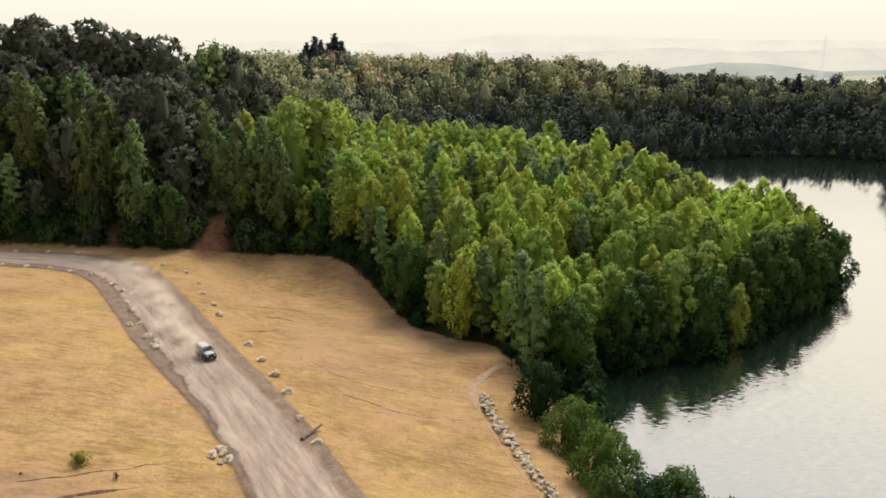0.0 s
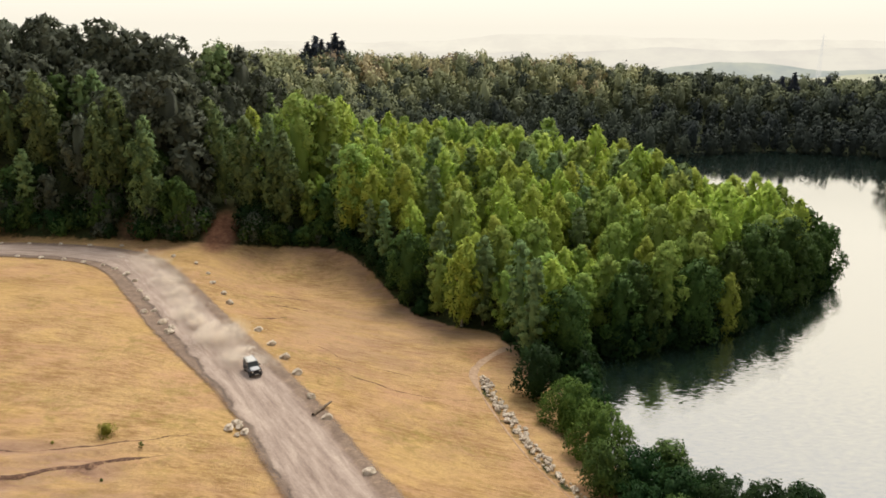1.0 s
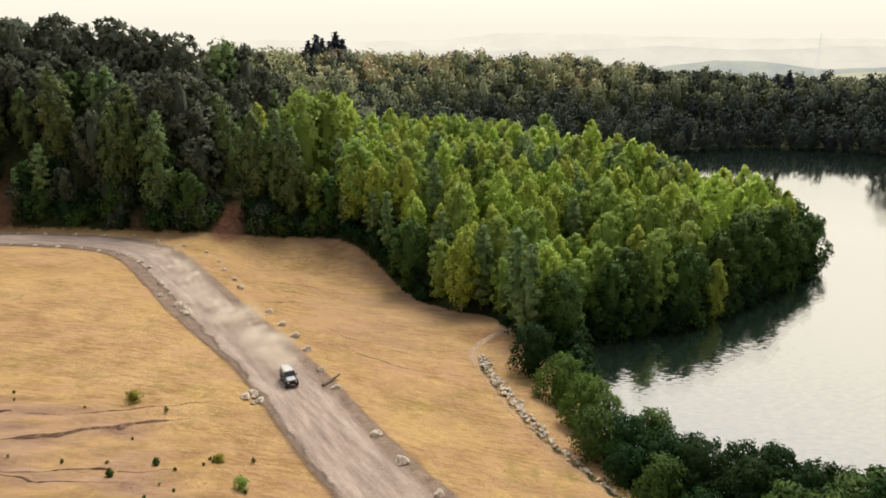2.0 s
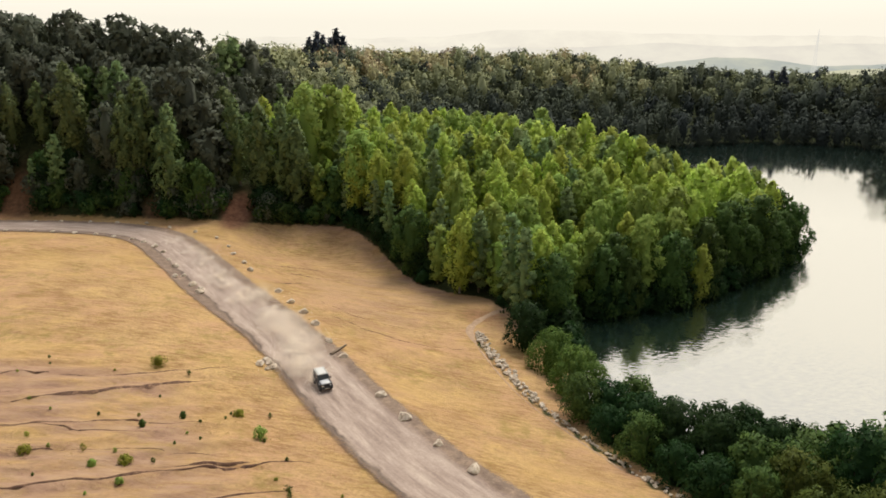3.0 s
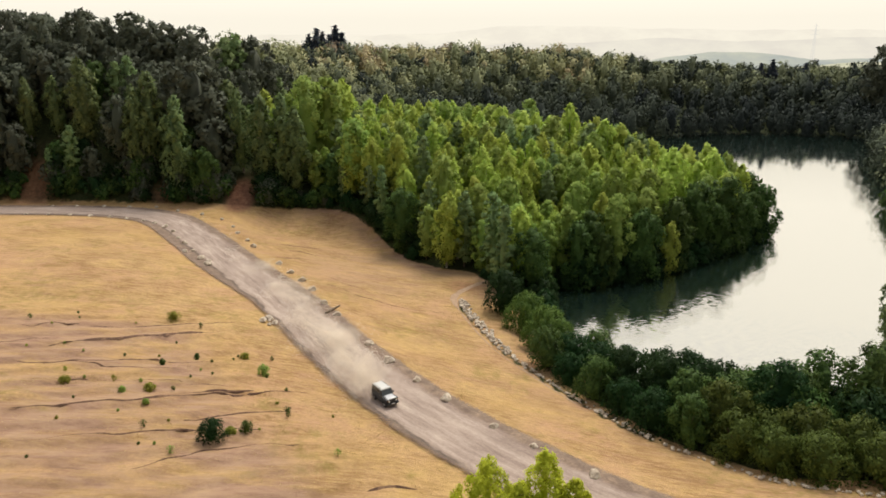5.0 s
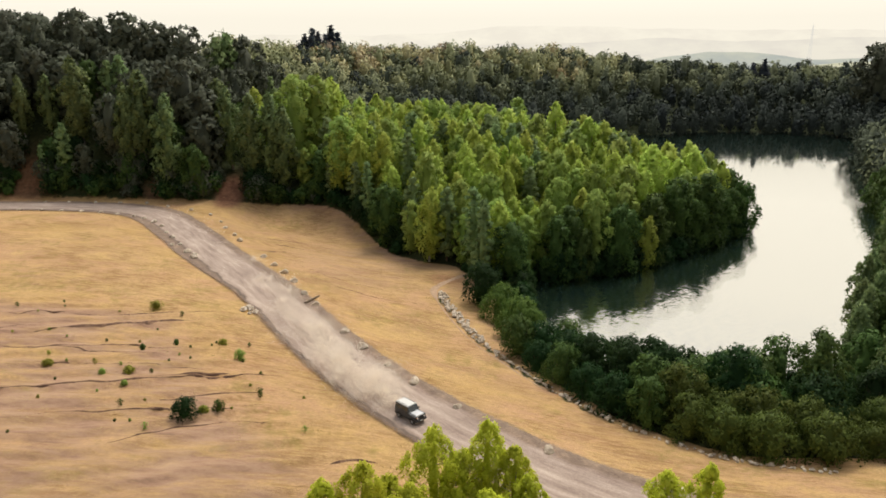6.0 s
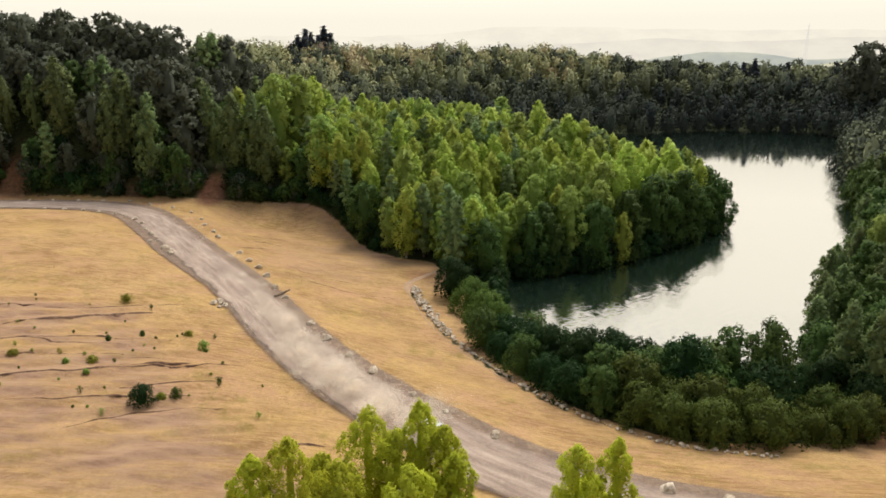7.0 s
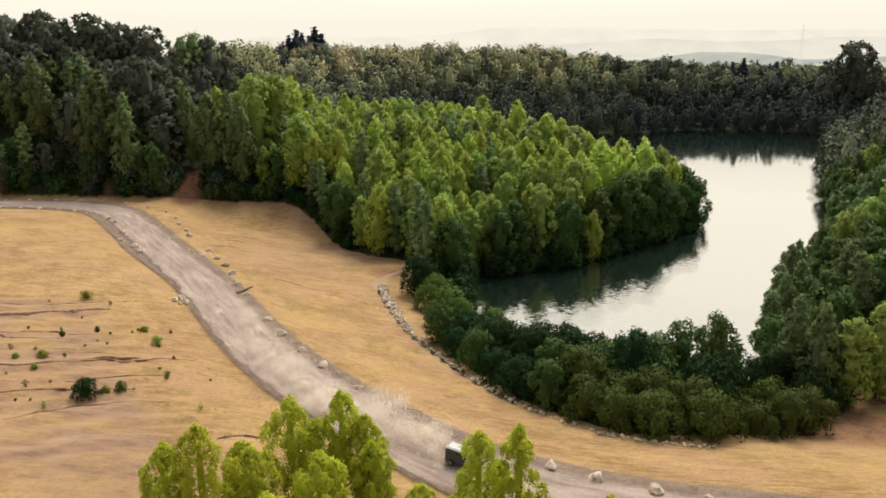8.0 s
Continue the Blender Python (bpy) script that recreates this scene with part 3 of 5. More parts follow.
def build_backdrop():
    def ridge(name, y0, tops, base, mat, seed, amp, label, x0, x1, step):
        xs = np.arange(x0, x1, step)
        top = np.interp(xs, [a for a, _ in tops], [b for _, b in tops]) + value_noise(xs, xs * 0, step * 6, seed) * amp + value_noise(xs, xs * 0, step * 1.7, seed + 1) * amp * 0.35
        rows = [np.stack([xs, np.full_like(xs, y0 + d), base + (top - base) * h], 1) for d, h in ((-400, 0.0), (-180, 0.6), (0, 1.0), (250, 0.7))]
        n = len(xs)
        idx = np.arange(4 * n).reshape(4, n)
        F = np.stack([idx[:-1, :-1], idx[:-1, 1:], idx[1:, 1:], idx[1:, :-1]], -1).reshape(-1, 4)
        tagged(dress(name, mesh_from(name, np.concatenate(rows), F), mat, None, label, True), category="hills", kind="structure")
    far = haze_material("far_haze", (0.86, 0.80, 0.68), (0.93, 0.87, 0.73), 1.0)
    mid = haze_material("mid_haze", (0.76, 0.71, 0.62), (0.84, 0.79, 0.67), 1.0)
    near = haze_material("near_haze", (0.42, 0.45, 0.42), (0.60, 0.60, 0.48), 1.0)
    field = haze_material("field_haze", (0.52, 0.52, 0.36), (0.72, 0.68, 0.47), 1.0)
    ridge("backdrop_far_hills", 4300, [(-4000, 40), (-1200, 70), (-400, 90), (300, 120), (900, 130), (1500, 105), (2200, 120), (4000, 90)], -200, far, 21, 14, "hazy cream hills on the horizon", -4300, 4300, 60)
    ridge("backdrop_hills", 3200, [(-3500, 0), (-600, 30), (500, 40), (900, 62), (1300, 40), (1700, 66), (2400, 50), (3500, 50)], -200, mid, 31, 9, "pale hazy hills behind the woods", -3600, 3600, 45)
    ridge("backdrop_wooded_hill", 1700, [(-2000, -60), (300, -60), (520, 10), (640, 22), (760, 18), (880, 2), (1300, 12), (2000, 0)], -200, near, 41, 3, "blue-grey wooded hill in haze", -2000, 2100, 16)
    pieces = []
    for sx in (-5, 5):
        for sy in (-5, 5):
            pieces.append(tube([(845 + sx, 1640 + sy, -60), (845 + sx * 0.25, 1640 + sy * 0.25, 62), (845, 1640, 84)], [0.45, 0.4, 0.3], 4))
    for z, w in ((58, 11), (68, 9), (77, 6)):
        pieces.append(tube([(845 - w, 1640, z), (845, 1640, z + 1.5), (845 + w, 1640, z)], [0.2, 0.4, 0.2], 4))
    for k in range(7):
        z, q = -10 + k * 11, 5 * (1 - (k * 11 + 50) / 165)
        pieces.append(tube([(845 - q, 1640 - q, z), (845 + q, 1640 - q, z + 9)], [0.3, 0.3], 4))
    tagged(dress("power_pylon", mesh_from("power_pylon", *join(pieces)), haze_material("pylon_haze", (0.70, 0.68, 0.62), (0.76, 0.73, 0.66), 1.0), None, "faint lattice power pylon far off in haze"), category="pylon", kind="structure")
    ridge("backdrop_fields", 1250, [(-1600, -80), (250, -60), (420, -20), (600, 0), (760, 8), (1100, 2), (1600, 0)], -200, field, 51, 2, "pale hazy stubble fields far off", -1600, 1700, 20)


build_ground()
build_road()
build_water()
build_backdrop()


# ---- trees ----
def lathe(z, radii, sides, rng):
    """Corners, quads and facings of an uneven body round the upright axis."""
    k = len(radii)
    a = 2 * np.pi * np.arange(sides) / sides
    r = np.array(radii)[:, None] * rng.uniform(0.75, 1.15, (k, sides))
    V = np.stack([np.cos(a)[None, :] * r, np.sin(a)[None, :] * r, np.repeat(np.array(z)[:, None], sides, 1)], -1).reshape(-1, 3)
    i = np.arange(k * sides).reshape(k, sides)
    F = np.stack([i[:-1], np.roll(i, -1, 1)[:-1], np.roll(i, -1, 1)[1:], i[1:]], -1).reshape(-1, 4)
    S = np.stack([np.tile(np.cos(a), k), np.tile(np.sin(a), k), np.repeat(np.linspace(-0.2, 1.2, k), sides)], 1)
    return V, F, S


HEIGHTS = (0, 0.15, 0.35, 0.55, 0.75, 0.9, 1)
# the crown's half-width at those heights, clumps, their size, their upright stretch, and the light-blocking core's
# share of the width
CROWNS = {"birch": ((0.35, 0.75, 0.96, 1, 0.82, 0.52, 0.12), 36, 0.33, 1.45, 0.34),
          "round": ((0.40, 0.85, 1, 1, 0.88, 0.62, 0.18), 38, 0.31, 1.1, 0.36),
          "oak": ((0.45, 0.90, 1, 1, 0.94, 0.72, 0.28), 46, 0.28, 0.9, 0.38),
          "pine": ((0.40, 0.80, 0.95, 0.85, 0.66, 0.44, 0.12), 36, 0.31, 0.6, 0.30),
          "bush": ((0.75, 1, 1, 0.94, 0.80, 0.58, 0.22), 36, 0.31, 1.1, 0.40),
          "dome": ((0.70, 1, 1, 0.96, 0.84, 0.62, 0.25), 14, 0.46, 1.0, 0.36),
          "young": ((0.30, 0.62, 0.90, 1, 0.82, 0.50, 0.10), 52, 0.27, 1.4, 0.15)}


def crown_points(rng, count, h0, h1, radius, kind, clumps=0):
    """Points, facings and upward axes of a crown: clumps of leaf sprays round an uneven outline, with hollows between,
    and an added solid core for the inner foliage that blocks light.
    """
    H = h1 - h0
    if kind == "spruce":
        u, a = 1 - np.sqrt(rng.uniform(0, 1, count)), rng.uniform(-np.pi, np.pi, count)
        r = ((1 - u) ** 0.9 * (0.85 + 0.15 * np.cos(u * 50)) + 0.02) * radius * (1 - 0.4 * rng.uniform(0, 1, count) ** 2)
        P = np.stack([np.cos(a) * r, np.sin(a) * r, h0 + H * u], 1)
        return (P, np.stack([np.cos(a), np.sin(a), np.full(count, 0.5)], 1), np.stack([np.cos(a), np.sin(a), np.full(count, -0.2)], 1) + rng.normal(0, 0.3, (count, 3)),
                lathe(h0 + H * np.array((0.03, 0.2, 0.55, 0.9)), (0.3 * radius, 0.62 * radius, 0.3 * radius, 0.02), 7, rng))
    outline, k, big, stretch, full = CROWNS[kind]
    k = clumps or k
    # places of the clumps, spread evenly over the height and round the axis
    cu = np.clip((np.arange(k) + rng.uniform(0, 1, k)) / k, 0.02, 0.97) ** 0.9
    ca = np.arange(k) * 2.4 + rng.uniform(-0.6, 0.6, k)
    env = np.interp(cu, HEIGHTS, outline) * radius * (1 + 0.16 * np.sin(ca * 2 + cu * 9 + rng.uniform(0, 6)) + rng.uniform(-0.14, 0.10, k))
    rc = radius * big * rng.uniform(0.75, 1.3, k) * (1.1 - 0.35 * cu)
    cr = np.maximum(0.0, env - rc * 0.75) * np.where(rng.uniform(0, 1, k) < 0.15, 0.5, 1.0)
    cz = h0 + H * cu - rc * 0.4 * stretch * cu
    C = np.stack([np.cos(ca) * cr, np.sin(ca) * cr, cz], 1)
    w = rc ** 2 * (0.7 + 0.6 * cu)
    j = rng.choice(k, count, p=w / w.sum())
    d = rng.normal(0, 1, (count, 3)) + np.stack([np.cos(ca[j]) * 0.7, np.sin(ca[j]) * 0.7, np.full(count, 0.55)], 1)
    d /= np.linalg.norm(d, axis=1, keepdims=True) + 1e-9
    lump = 1 + 0.2 * np.sin(d[:, 0] * 5 + j * 1.7) * np.sin(d[:, 2] * 6 + j) + 0.14 * np.sin(d[:, 1] * 9 - j)
    r = rc[j] * lump * (1.15 - 0.55 * rng.uniform(0, 1, count) ** 1.6)
    point = 1 - 0.45 * np.clip(d[:, 2], 0, 1) ** 2 * (stretch > 1.3)        # tapering tips
    P = C[j] + d * r[:, None] * np.stack([point, point, np.full(count, stretch)], 1)
    P[:, 2] = np.maximum(P[:, 2], h0 - 0.05 * H)
    N = d + np.stack([np.cos(ca[j]) * 0.35, np.sin(ca[j]) * 0.35, np.full(count, 0.2)], 1)
    axis = d * np.array([0.6, 0.6, 0.3]) + np.array([0, 0, 0.7]) + rng.normal(0, 0.8, (count, 3))
    hs = np.array((0.03, 0.2, 0.4, 0.6, 0.78, 0.9))
    inner = lathe(h0 + H * hs, np.interp(hs, HEIGHTS, outline) * radius * full * np.array((0.6, 1, 1, 1, 0.9, 0.3)), 8 if count > 400 else 6, rng)
    return P, N, axis, inner


def crown_verts(rng, count, h0, h1, radius, kind, size, clumps=0, slim=0.45, loose=0.22):
    """Corners, quads and facings of a crown."""
    P, N, axis, inner = crown_points(rng, count, h0, h1, radius, kind, clumps)
    N = N / np.linalg.norm(N, axis=1, keepdims=True)
    mid, half = np.array([0, 0, h0 + 0.5 * (h1 - h0)]), np.array([radius, radius, 0.5 * (h1 - h0)])
    S = 0.95 * N + 0.65 * (P - mid) / half + rng.normal(0, loose, N.shape)   # leaves of a spray hang alike, so they catch the light together
    V, F = join([(leaf_quads(rng, P, N + rng.normal(0, 0.38, N.shape), size, slim, axis), quads_of(count)), inner[:2]])
    S = np.concatenate([np.repeat(S, 4, 0), 0.95 * inner[2] + 0.65 * (inner[0] - mid) / half])
    return V, F, S / (np.linalg.norm(S, axis=1, keepdims=True) + 1e-9)


def crown_mesh(rng, name, count, h0, h1, radius, kind, size):
    return mesh_from(name, *crown_verts(rng, count, h0, h1, radius, kind, size))


def trunk_mesh(rng, name, h, r, limbs, spread, start=0.35, sides=6):
    top = np.array([rng.normal(0, 0.02 * h), rng.normal(0, 0.02 * h), h])
    spine = [np.array([0, 0, -0.6]), top * 0.3 + rng.normal(0, 0.05, 3), top * 0.62 + rng.normal(0, 0.08, 3), top]
    pieces = [tube(spine, [r * 1.25, r * 0.85, r * 0.5, r * 0.1], sides)]
    for i in range(limbs):
        u = start + (0.9 - start) * (i + 0.5) / limbs
        a = i * 2.4 + rng.uniform(-0.4, 0.4)
        b = top * u
        L = spread * (1.1 - 0.6 * u)
        e = b + np.array([math.cos(a) * L, math.sin(a) * L, L * 0.55])
        m = (b + e) / 2 + np.array([0, 0, -0.08 * L])
        pieces.append(tube([b, m, e], [r * 0.42 * (1.1 - u), r * 0.25 * (1.1 - u), 0.015], 4))
    return mesh_from(name, *join(pieces))


def tree(rng, name, label, category, h, radius, kind, leaves, size, leaf, bark, low, limbs=7, group=""):
    """One tree at the origin: trunk with limbs, and a crown of leaves."""
    base = new(name)
    tagged(base, label, category, group)
    dress("trunk", trunk_mesh(rng, "trunk", h * 0.93, 0.011 * h + 0.05, limbs, radius * 0.8), bark, base)
    dress("crown", crown_mesh(rng, "crown", leaves, h * low, h, radius, kind, size), leaf, base)
    return base


TREES = {}


def make_tree_kinds():
    rng = np.random.RandomState(11)
    near = []
    for key, name, label, h, r, kind, leaf, bark, low, many in (
            ("birch", "birch_tree", "slender light-green birch tree at the woodland edge", 15.5, 2.8, "birch", L_BIRCH, B_BIRCH, 0.07, 6),
            ("broad", "broadleaf_tree", "mid-green deciduous tree in the wood", 15.5, 3.1, "round", L_BROAD, B_BROWN, 0.06, 6),
            ("oak", "oak_tree", "dark green full-crowned oak on the wooded slope", 17, 5.2, "oak", L_OAK, B_BROWN, 0.08, 4),
            ("slope", "birch_tree", "tall birch, its olive-green leaves darkened for shade on the slope", 22, 3.4, "birch", L_SHADED_BIRCH, B_BIRCH, 0.08, 5),
            ("pine", "pine_tree", "blue-green pine tree with tiered boughs", 17, 2.8, "pine", L_PINE, B_BROWN, 0.10, 4),
            ("shore", "waterside_tree", "dense dark green alder leaning over the water", 13, 4.1, "bush", L_SHORE, B_BROWN, 0.02, 4),
            ("spruce", "spruce_tree", "dark pointed spruce standing above the wood", 20, 3.0, "spruce", L_SPRUCE, B_BROWN, 0.06, 2)):
        leaves = {"oak": (1600, 1300), "shore": (3600, 800)}.get(key, (2300, 700))
        for far in (False, True):
            TREES[key, far] = []
            for i in range(many):
                TREES[key, far].append(tree(rng, name, label, "tree", h * rng.uniform(0.94, 1.06), r * rng.uniform(0.92, 1.1), kind, leaves[far],
                                            math.sqrt(1.4 * 5.0 * r * h / (0.85 * leaves[far])), leaf, bark, low, 5 if far else 8, "trees of the wood"))


USED = set()


def plant(key, far, x, y, scale, turn, rng, z=None):
    """A copy of one of the trees on the ground at x, y."""
    kinds = TREES[key, far]
    src = kinds[rng.randint(len(kinds))]
    m = pose(x, y, (ground_z(x, y) if z is None else z) - 0.15, rng.uniform(-2, 2), rng.uniform(-2, 2), turn)
    if src.name not in USED:
        USED.add(src.name)
        ob = src
        ob.matrix_basis = m
    else:
        ob = copy_thing(src, m)
    ob.scale = (scale * rng.uniform(0.92, 1.08), scale * rng.uniform(0.92, 1.08), scale)
    return ob


def scatter(rng, x0, x1, y0, y1, gap, allowed, taken=()):
    """Places at least about gap apart, where allowed(x, y)."""
    cells, out = {}, []
    for x, y in taken:
        cells.setdefault((int(x // gap), int(y // gap)), []).append((x, y))
    xs, ys = np.arange(x0, x1, gap * 0.5), np.arange(y0, y1, gap * 0.5)
    X, Y = np.meshgrid(xs, ys)
    X = (X + rng.uniform(-0.5, 0.5, X.shape) * gap).ravel()
    Y = (Y + rng.uniform(-0.5, 0.5, Y.shape) * gap).ravel()
    good = allowed(X, Y)
    order = rng.permutation(np.nonzero(good)[0])
    for k in order:
        x, y = X[k], Y[k]
        i, j = int(x // gap), int(y // gap)
        if all((x - a) ** 2 + (y - b) ** 2 > gap * gap * 0.72 for p in (-1, 0, 1) for q in (-1, 0, 1) for a, b in cells.get((i + p, j + q), ())):
            cells.setdefault((i, j), []).append((x, y))
            out.append((x, y))
    return out


# single trees that stand out of the wood: kind, x, y, height of the top
MARKED = [("slope", -117.6, 174, 33.1), ("slope", -110.6, 176, 34.8), ("slope", -99.4, 172, 40.3), ("pine", -94.5, 182, 39.2), ("pine", -91.9, 184, 38.9), ("slope", -79.8, 168, 35.6), ("slope", -84, 166, 31),
          ("slope", -70.9, 161, 28.5), ("oak", -70, 176, 37.4), ("slope", -60.8, 178, 32.9), ("slope", -55.8, 172, 29.8), ("slope", -48.2, 168, 28.1), ("slope", -43.0, 168, 28.4), ("slope", -39.9, 167, 24.7),
          ("broad", -37.2, 178, 33.7), ("broad", -32.4, 182, 32), ("birch", -28.2, 186, 32.7), ("broad", -22.9, 166, 23.7), ("birch", -23.1, 164, 18.7), ("birch", -17.0, 161, 17.4), ("shore", -62.8, 159.5, 14.8),
          ("pine", -13.1, 150, 11.9), ("pine", -25.6, 163.5, 11.4), ("birch", 3.5, 127.2, 10.2), ("oak", -123.1, 200, 50.5), ("oak", -112.1, 205, 51.9), ("oak", -98.4, 205, 51.9), ("oak", -88.3, 205, 50.4),
          ("oak", -79.2, 205, 47.7), ("pine", -71.2, 215, 45.7), ("pine", -68.6, 220, 45.7), ("oak", -63.1, 222, 43.3),
          ("broad", 36, 241, 21), ("birch", 46.5, 214, 21), ("birch", 57, 129.5, 2.5), ("shore", 94.5, 164, 4), ("broad", 39, 160, 13), ("broad", 20, 122, 8), ("birch", -15.5, 170, 22)]


def build_wood():
    rng = np.random.RandomState(5)
    for key, x, y, top in MARKED:
        z = ground_z(x, y)
        tall = {"birch": 15.5, "broad": 15.5, "oak": 17, "slope": 22, "pine": 17, "spruce": 20, "shore": 13}[key]
        plant(key, y > 190, x, y, max(0.6, (top - z) / tall), rng.uniform(0, 360), rng)

    def allowed(x, y):
        dl, _ = to_line(x, y, LAKE, True)
        wet = inside(x, y, LAKE)
        red = (np.hypot((x + 54) * 1.1, (y - 160) * 0.45) < 5.0) | (np.hypot(x + 113, (y - 164) * 0.6) < 4.5) | (np.hypot(x + 75, y - 161) < 3.4)
        return (~wet) & (dl > 1.2) & ~red & (y > bank(x) + 2.0 + 2.5 * ((x > -48) & (x < -12))) & (x < 108) & ~((x > 70) & (y < 145)) & (y < 262) & (x > -150 - (y - 150) * 0.35) & ~((x < -70) & (y > 225))

    spots = scatter(rng, -36, 108, 112, 262, 5.0, lambda x, y: allowed(x, y) & (x > -36), [(a, b) for _, a, b, _ in MARKED])
    spots += scatter(rng, -190, -36, 140, 262, 7.2, lambda x, y: allowed(x, y) & (x <= -36), [(a, b) for _, a, b, _ in MARKED])
    water = to_line([p[0] for p in spots], [p[1] for p in spots], LAKE, True)[0]
    for (x, y), dl in zip(spots, water):
        edge = y - float(bank(x))
        west = smooth01(-36, -72, x)
        roll = rng.uniform()
        # the west slope's shade is put in by kinds with darker leaf colour
        if west > 0.5:
            key = "slope" if (edge < 22 and roll < 0.02) else "oak" if roll < 0.72 else "pine" if roll < 0.84 else "shore"
            s = rng.uniform(0.95, 1.2) if edge > 9 else rng.uniform(0.55, 0.9)
        elif edge < 10 and x < 30:
            key = "shore" if roll < 0.26 else "pine" if roll < 0.68 else "broad" if roll < 0.85 else "birch"
            s = rng.uniform(0.7, 1.2)
        elif dl < 12 and x > 20:
            key = "shore" if dl < 4.5 or roll < 0.3 else "broad" if roll < 0.72 else "birch"
            s = rng.uniform(0.8, 1.2) if key == "shore" else rng.uniform(0.9, 1.2)
        else:
            key = "birch" if roll < 0.56 else "broad" if roll < 0.84 else "pine"
            s = rng.uniform(0.7, 1.3)
        if x > 36:
            s *= 1.0 + 0.22 * float(smooth01(36, 60, x))
        plant(key, y > 165, x, y, s, rng.uniform(0, 360), rng)
    # the dark group of spruces on the skyline and lone trees above the far shore
    for x, y, top in ((-112, 600, 50), (-106, 604, 55), (-100, 598, 52), (-95, 606, 50), (-89, 600, 57), (-84, 602, 52), (-115, 608, 47), (-103, 592, 48), (-93, 590, 49), (244, 520, 28), (251, 516, 30.5), (283, 530, 28)):
        z = ground_z(x, y)
        ob = plant("spruce", True, x, y, max(0.6, (top - z) / 20), rng.uniform(0, 360), rng, z)
        ob.scale = (ob.scale[0] * 2.3, ob.scale[1] * 2.3, ob.scale[2])
    plant("oak", True, 288, 430, (44 - ground_z(288, 430)) / 17, 10, rng)


def clear_unused():
    for kinds in TREES.values():
        for ob in kinds:
            if ob.name not in USED:
                for o in (*ob.children_recursive, ob):
                    bpy.data.objects.remove(o)


def build_far_woods():
    """The woods beyond the water: too many trees to count, in one sheet of leaves and stems."""
    rng = np.random.RandomState(8)

    def allowed(x, y):
        dl, _ = to_line(x, y, LAKE, True)
        return (~inside(x, y, LAKE)) & (dl > 2) & (((y > 262) & (x < 120)) | (y > 372) | ((x > 108) & (y > 200))) & (y < 625) & (x > -90 - (y - 262) * 0.25) & (x < 0.68 * (y + 60))

    spots = scatter(rng, -400, 400, 196, 640, 10.2, allowed)
    crowns, S, stems, tones = [], [], [], []
    for x, y in spots:
        z = ground_z(x, y)
        h = rng.uniform(9, 16) + (5 if rng.uniform() < 0.15 else 0)
        kind = ("dome", "dome", "birch", "pine", "spruce")[rng.randint(5) if rng.uniform() < 0.22 else 0]
        v, f, s = crown_verts(rng, 300 if y < 430 else 200, h * 0.06, h, h * rng.uniform(0.38, 0.48), kind, 0.85 if y < 430 else 1.05, 0 if kind == "dome" else 14, 0.6, 0.12)
        n = len(v)
        crowns.append((v + np.array([x, y, z]), f))
        S.append(s)
        # shade put into the tone: darker by the shore and to the right
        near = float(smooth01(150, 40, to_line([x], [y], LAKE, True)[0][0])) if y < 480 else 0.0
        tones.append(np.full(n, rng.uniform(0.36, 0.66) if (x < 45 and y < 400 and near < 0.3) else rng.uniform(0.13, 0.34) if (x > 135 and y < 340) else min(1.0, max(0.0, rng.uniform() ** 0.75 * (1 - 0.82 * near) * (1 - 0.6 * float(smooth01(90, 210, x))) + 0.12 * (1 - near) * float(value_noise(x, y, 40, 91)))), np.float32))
        if rng.uniform() < 0.3:
            v, f = tube([(x, y, z - 0.5), (x, y, z + h * 0.8)], [0.2, 0.06], 4)
            stems.append((v, f))
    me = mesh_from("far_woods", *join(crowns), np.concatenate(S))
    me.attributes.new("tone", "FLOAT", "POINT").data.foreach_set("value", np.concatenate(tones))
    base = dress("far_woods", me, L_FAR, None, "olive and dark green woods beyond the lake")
    tagged(base, category="woods", kind="stuff")
    dress("wood", mesh_from("wood", *join(stems)), B_BROWN, base)


def build_right_bank():
    """Trees on the steep bank along the lake's other side."""
    rng = np.random.RandomState(14)

    def allowed(x, y):
        dl, _ = to_line(x, y, LAKE, True)
        return (~inside(x, y, LAKE)) & (dl > 0.8) & (dl < 62) & (x > 69) & (y > 46) & (y < 205) & (x > 69 + (y - 62) * 0.3)

    for x, y in scatter(rng, 68, 210, 44, 205, 5.4, allowed):
        key = ("shore", "slope", "shore", "shore", "slope", "broad")[rng.randint(6)]
        plant(key, y > 120, x, y, rng.uniform(0.8, 1.15) * (0.72 if key == "slope" else 1), rng.uniform(0, 360), rng)


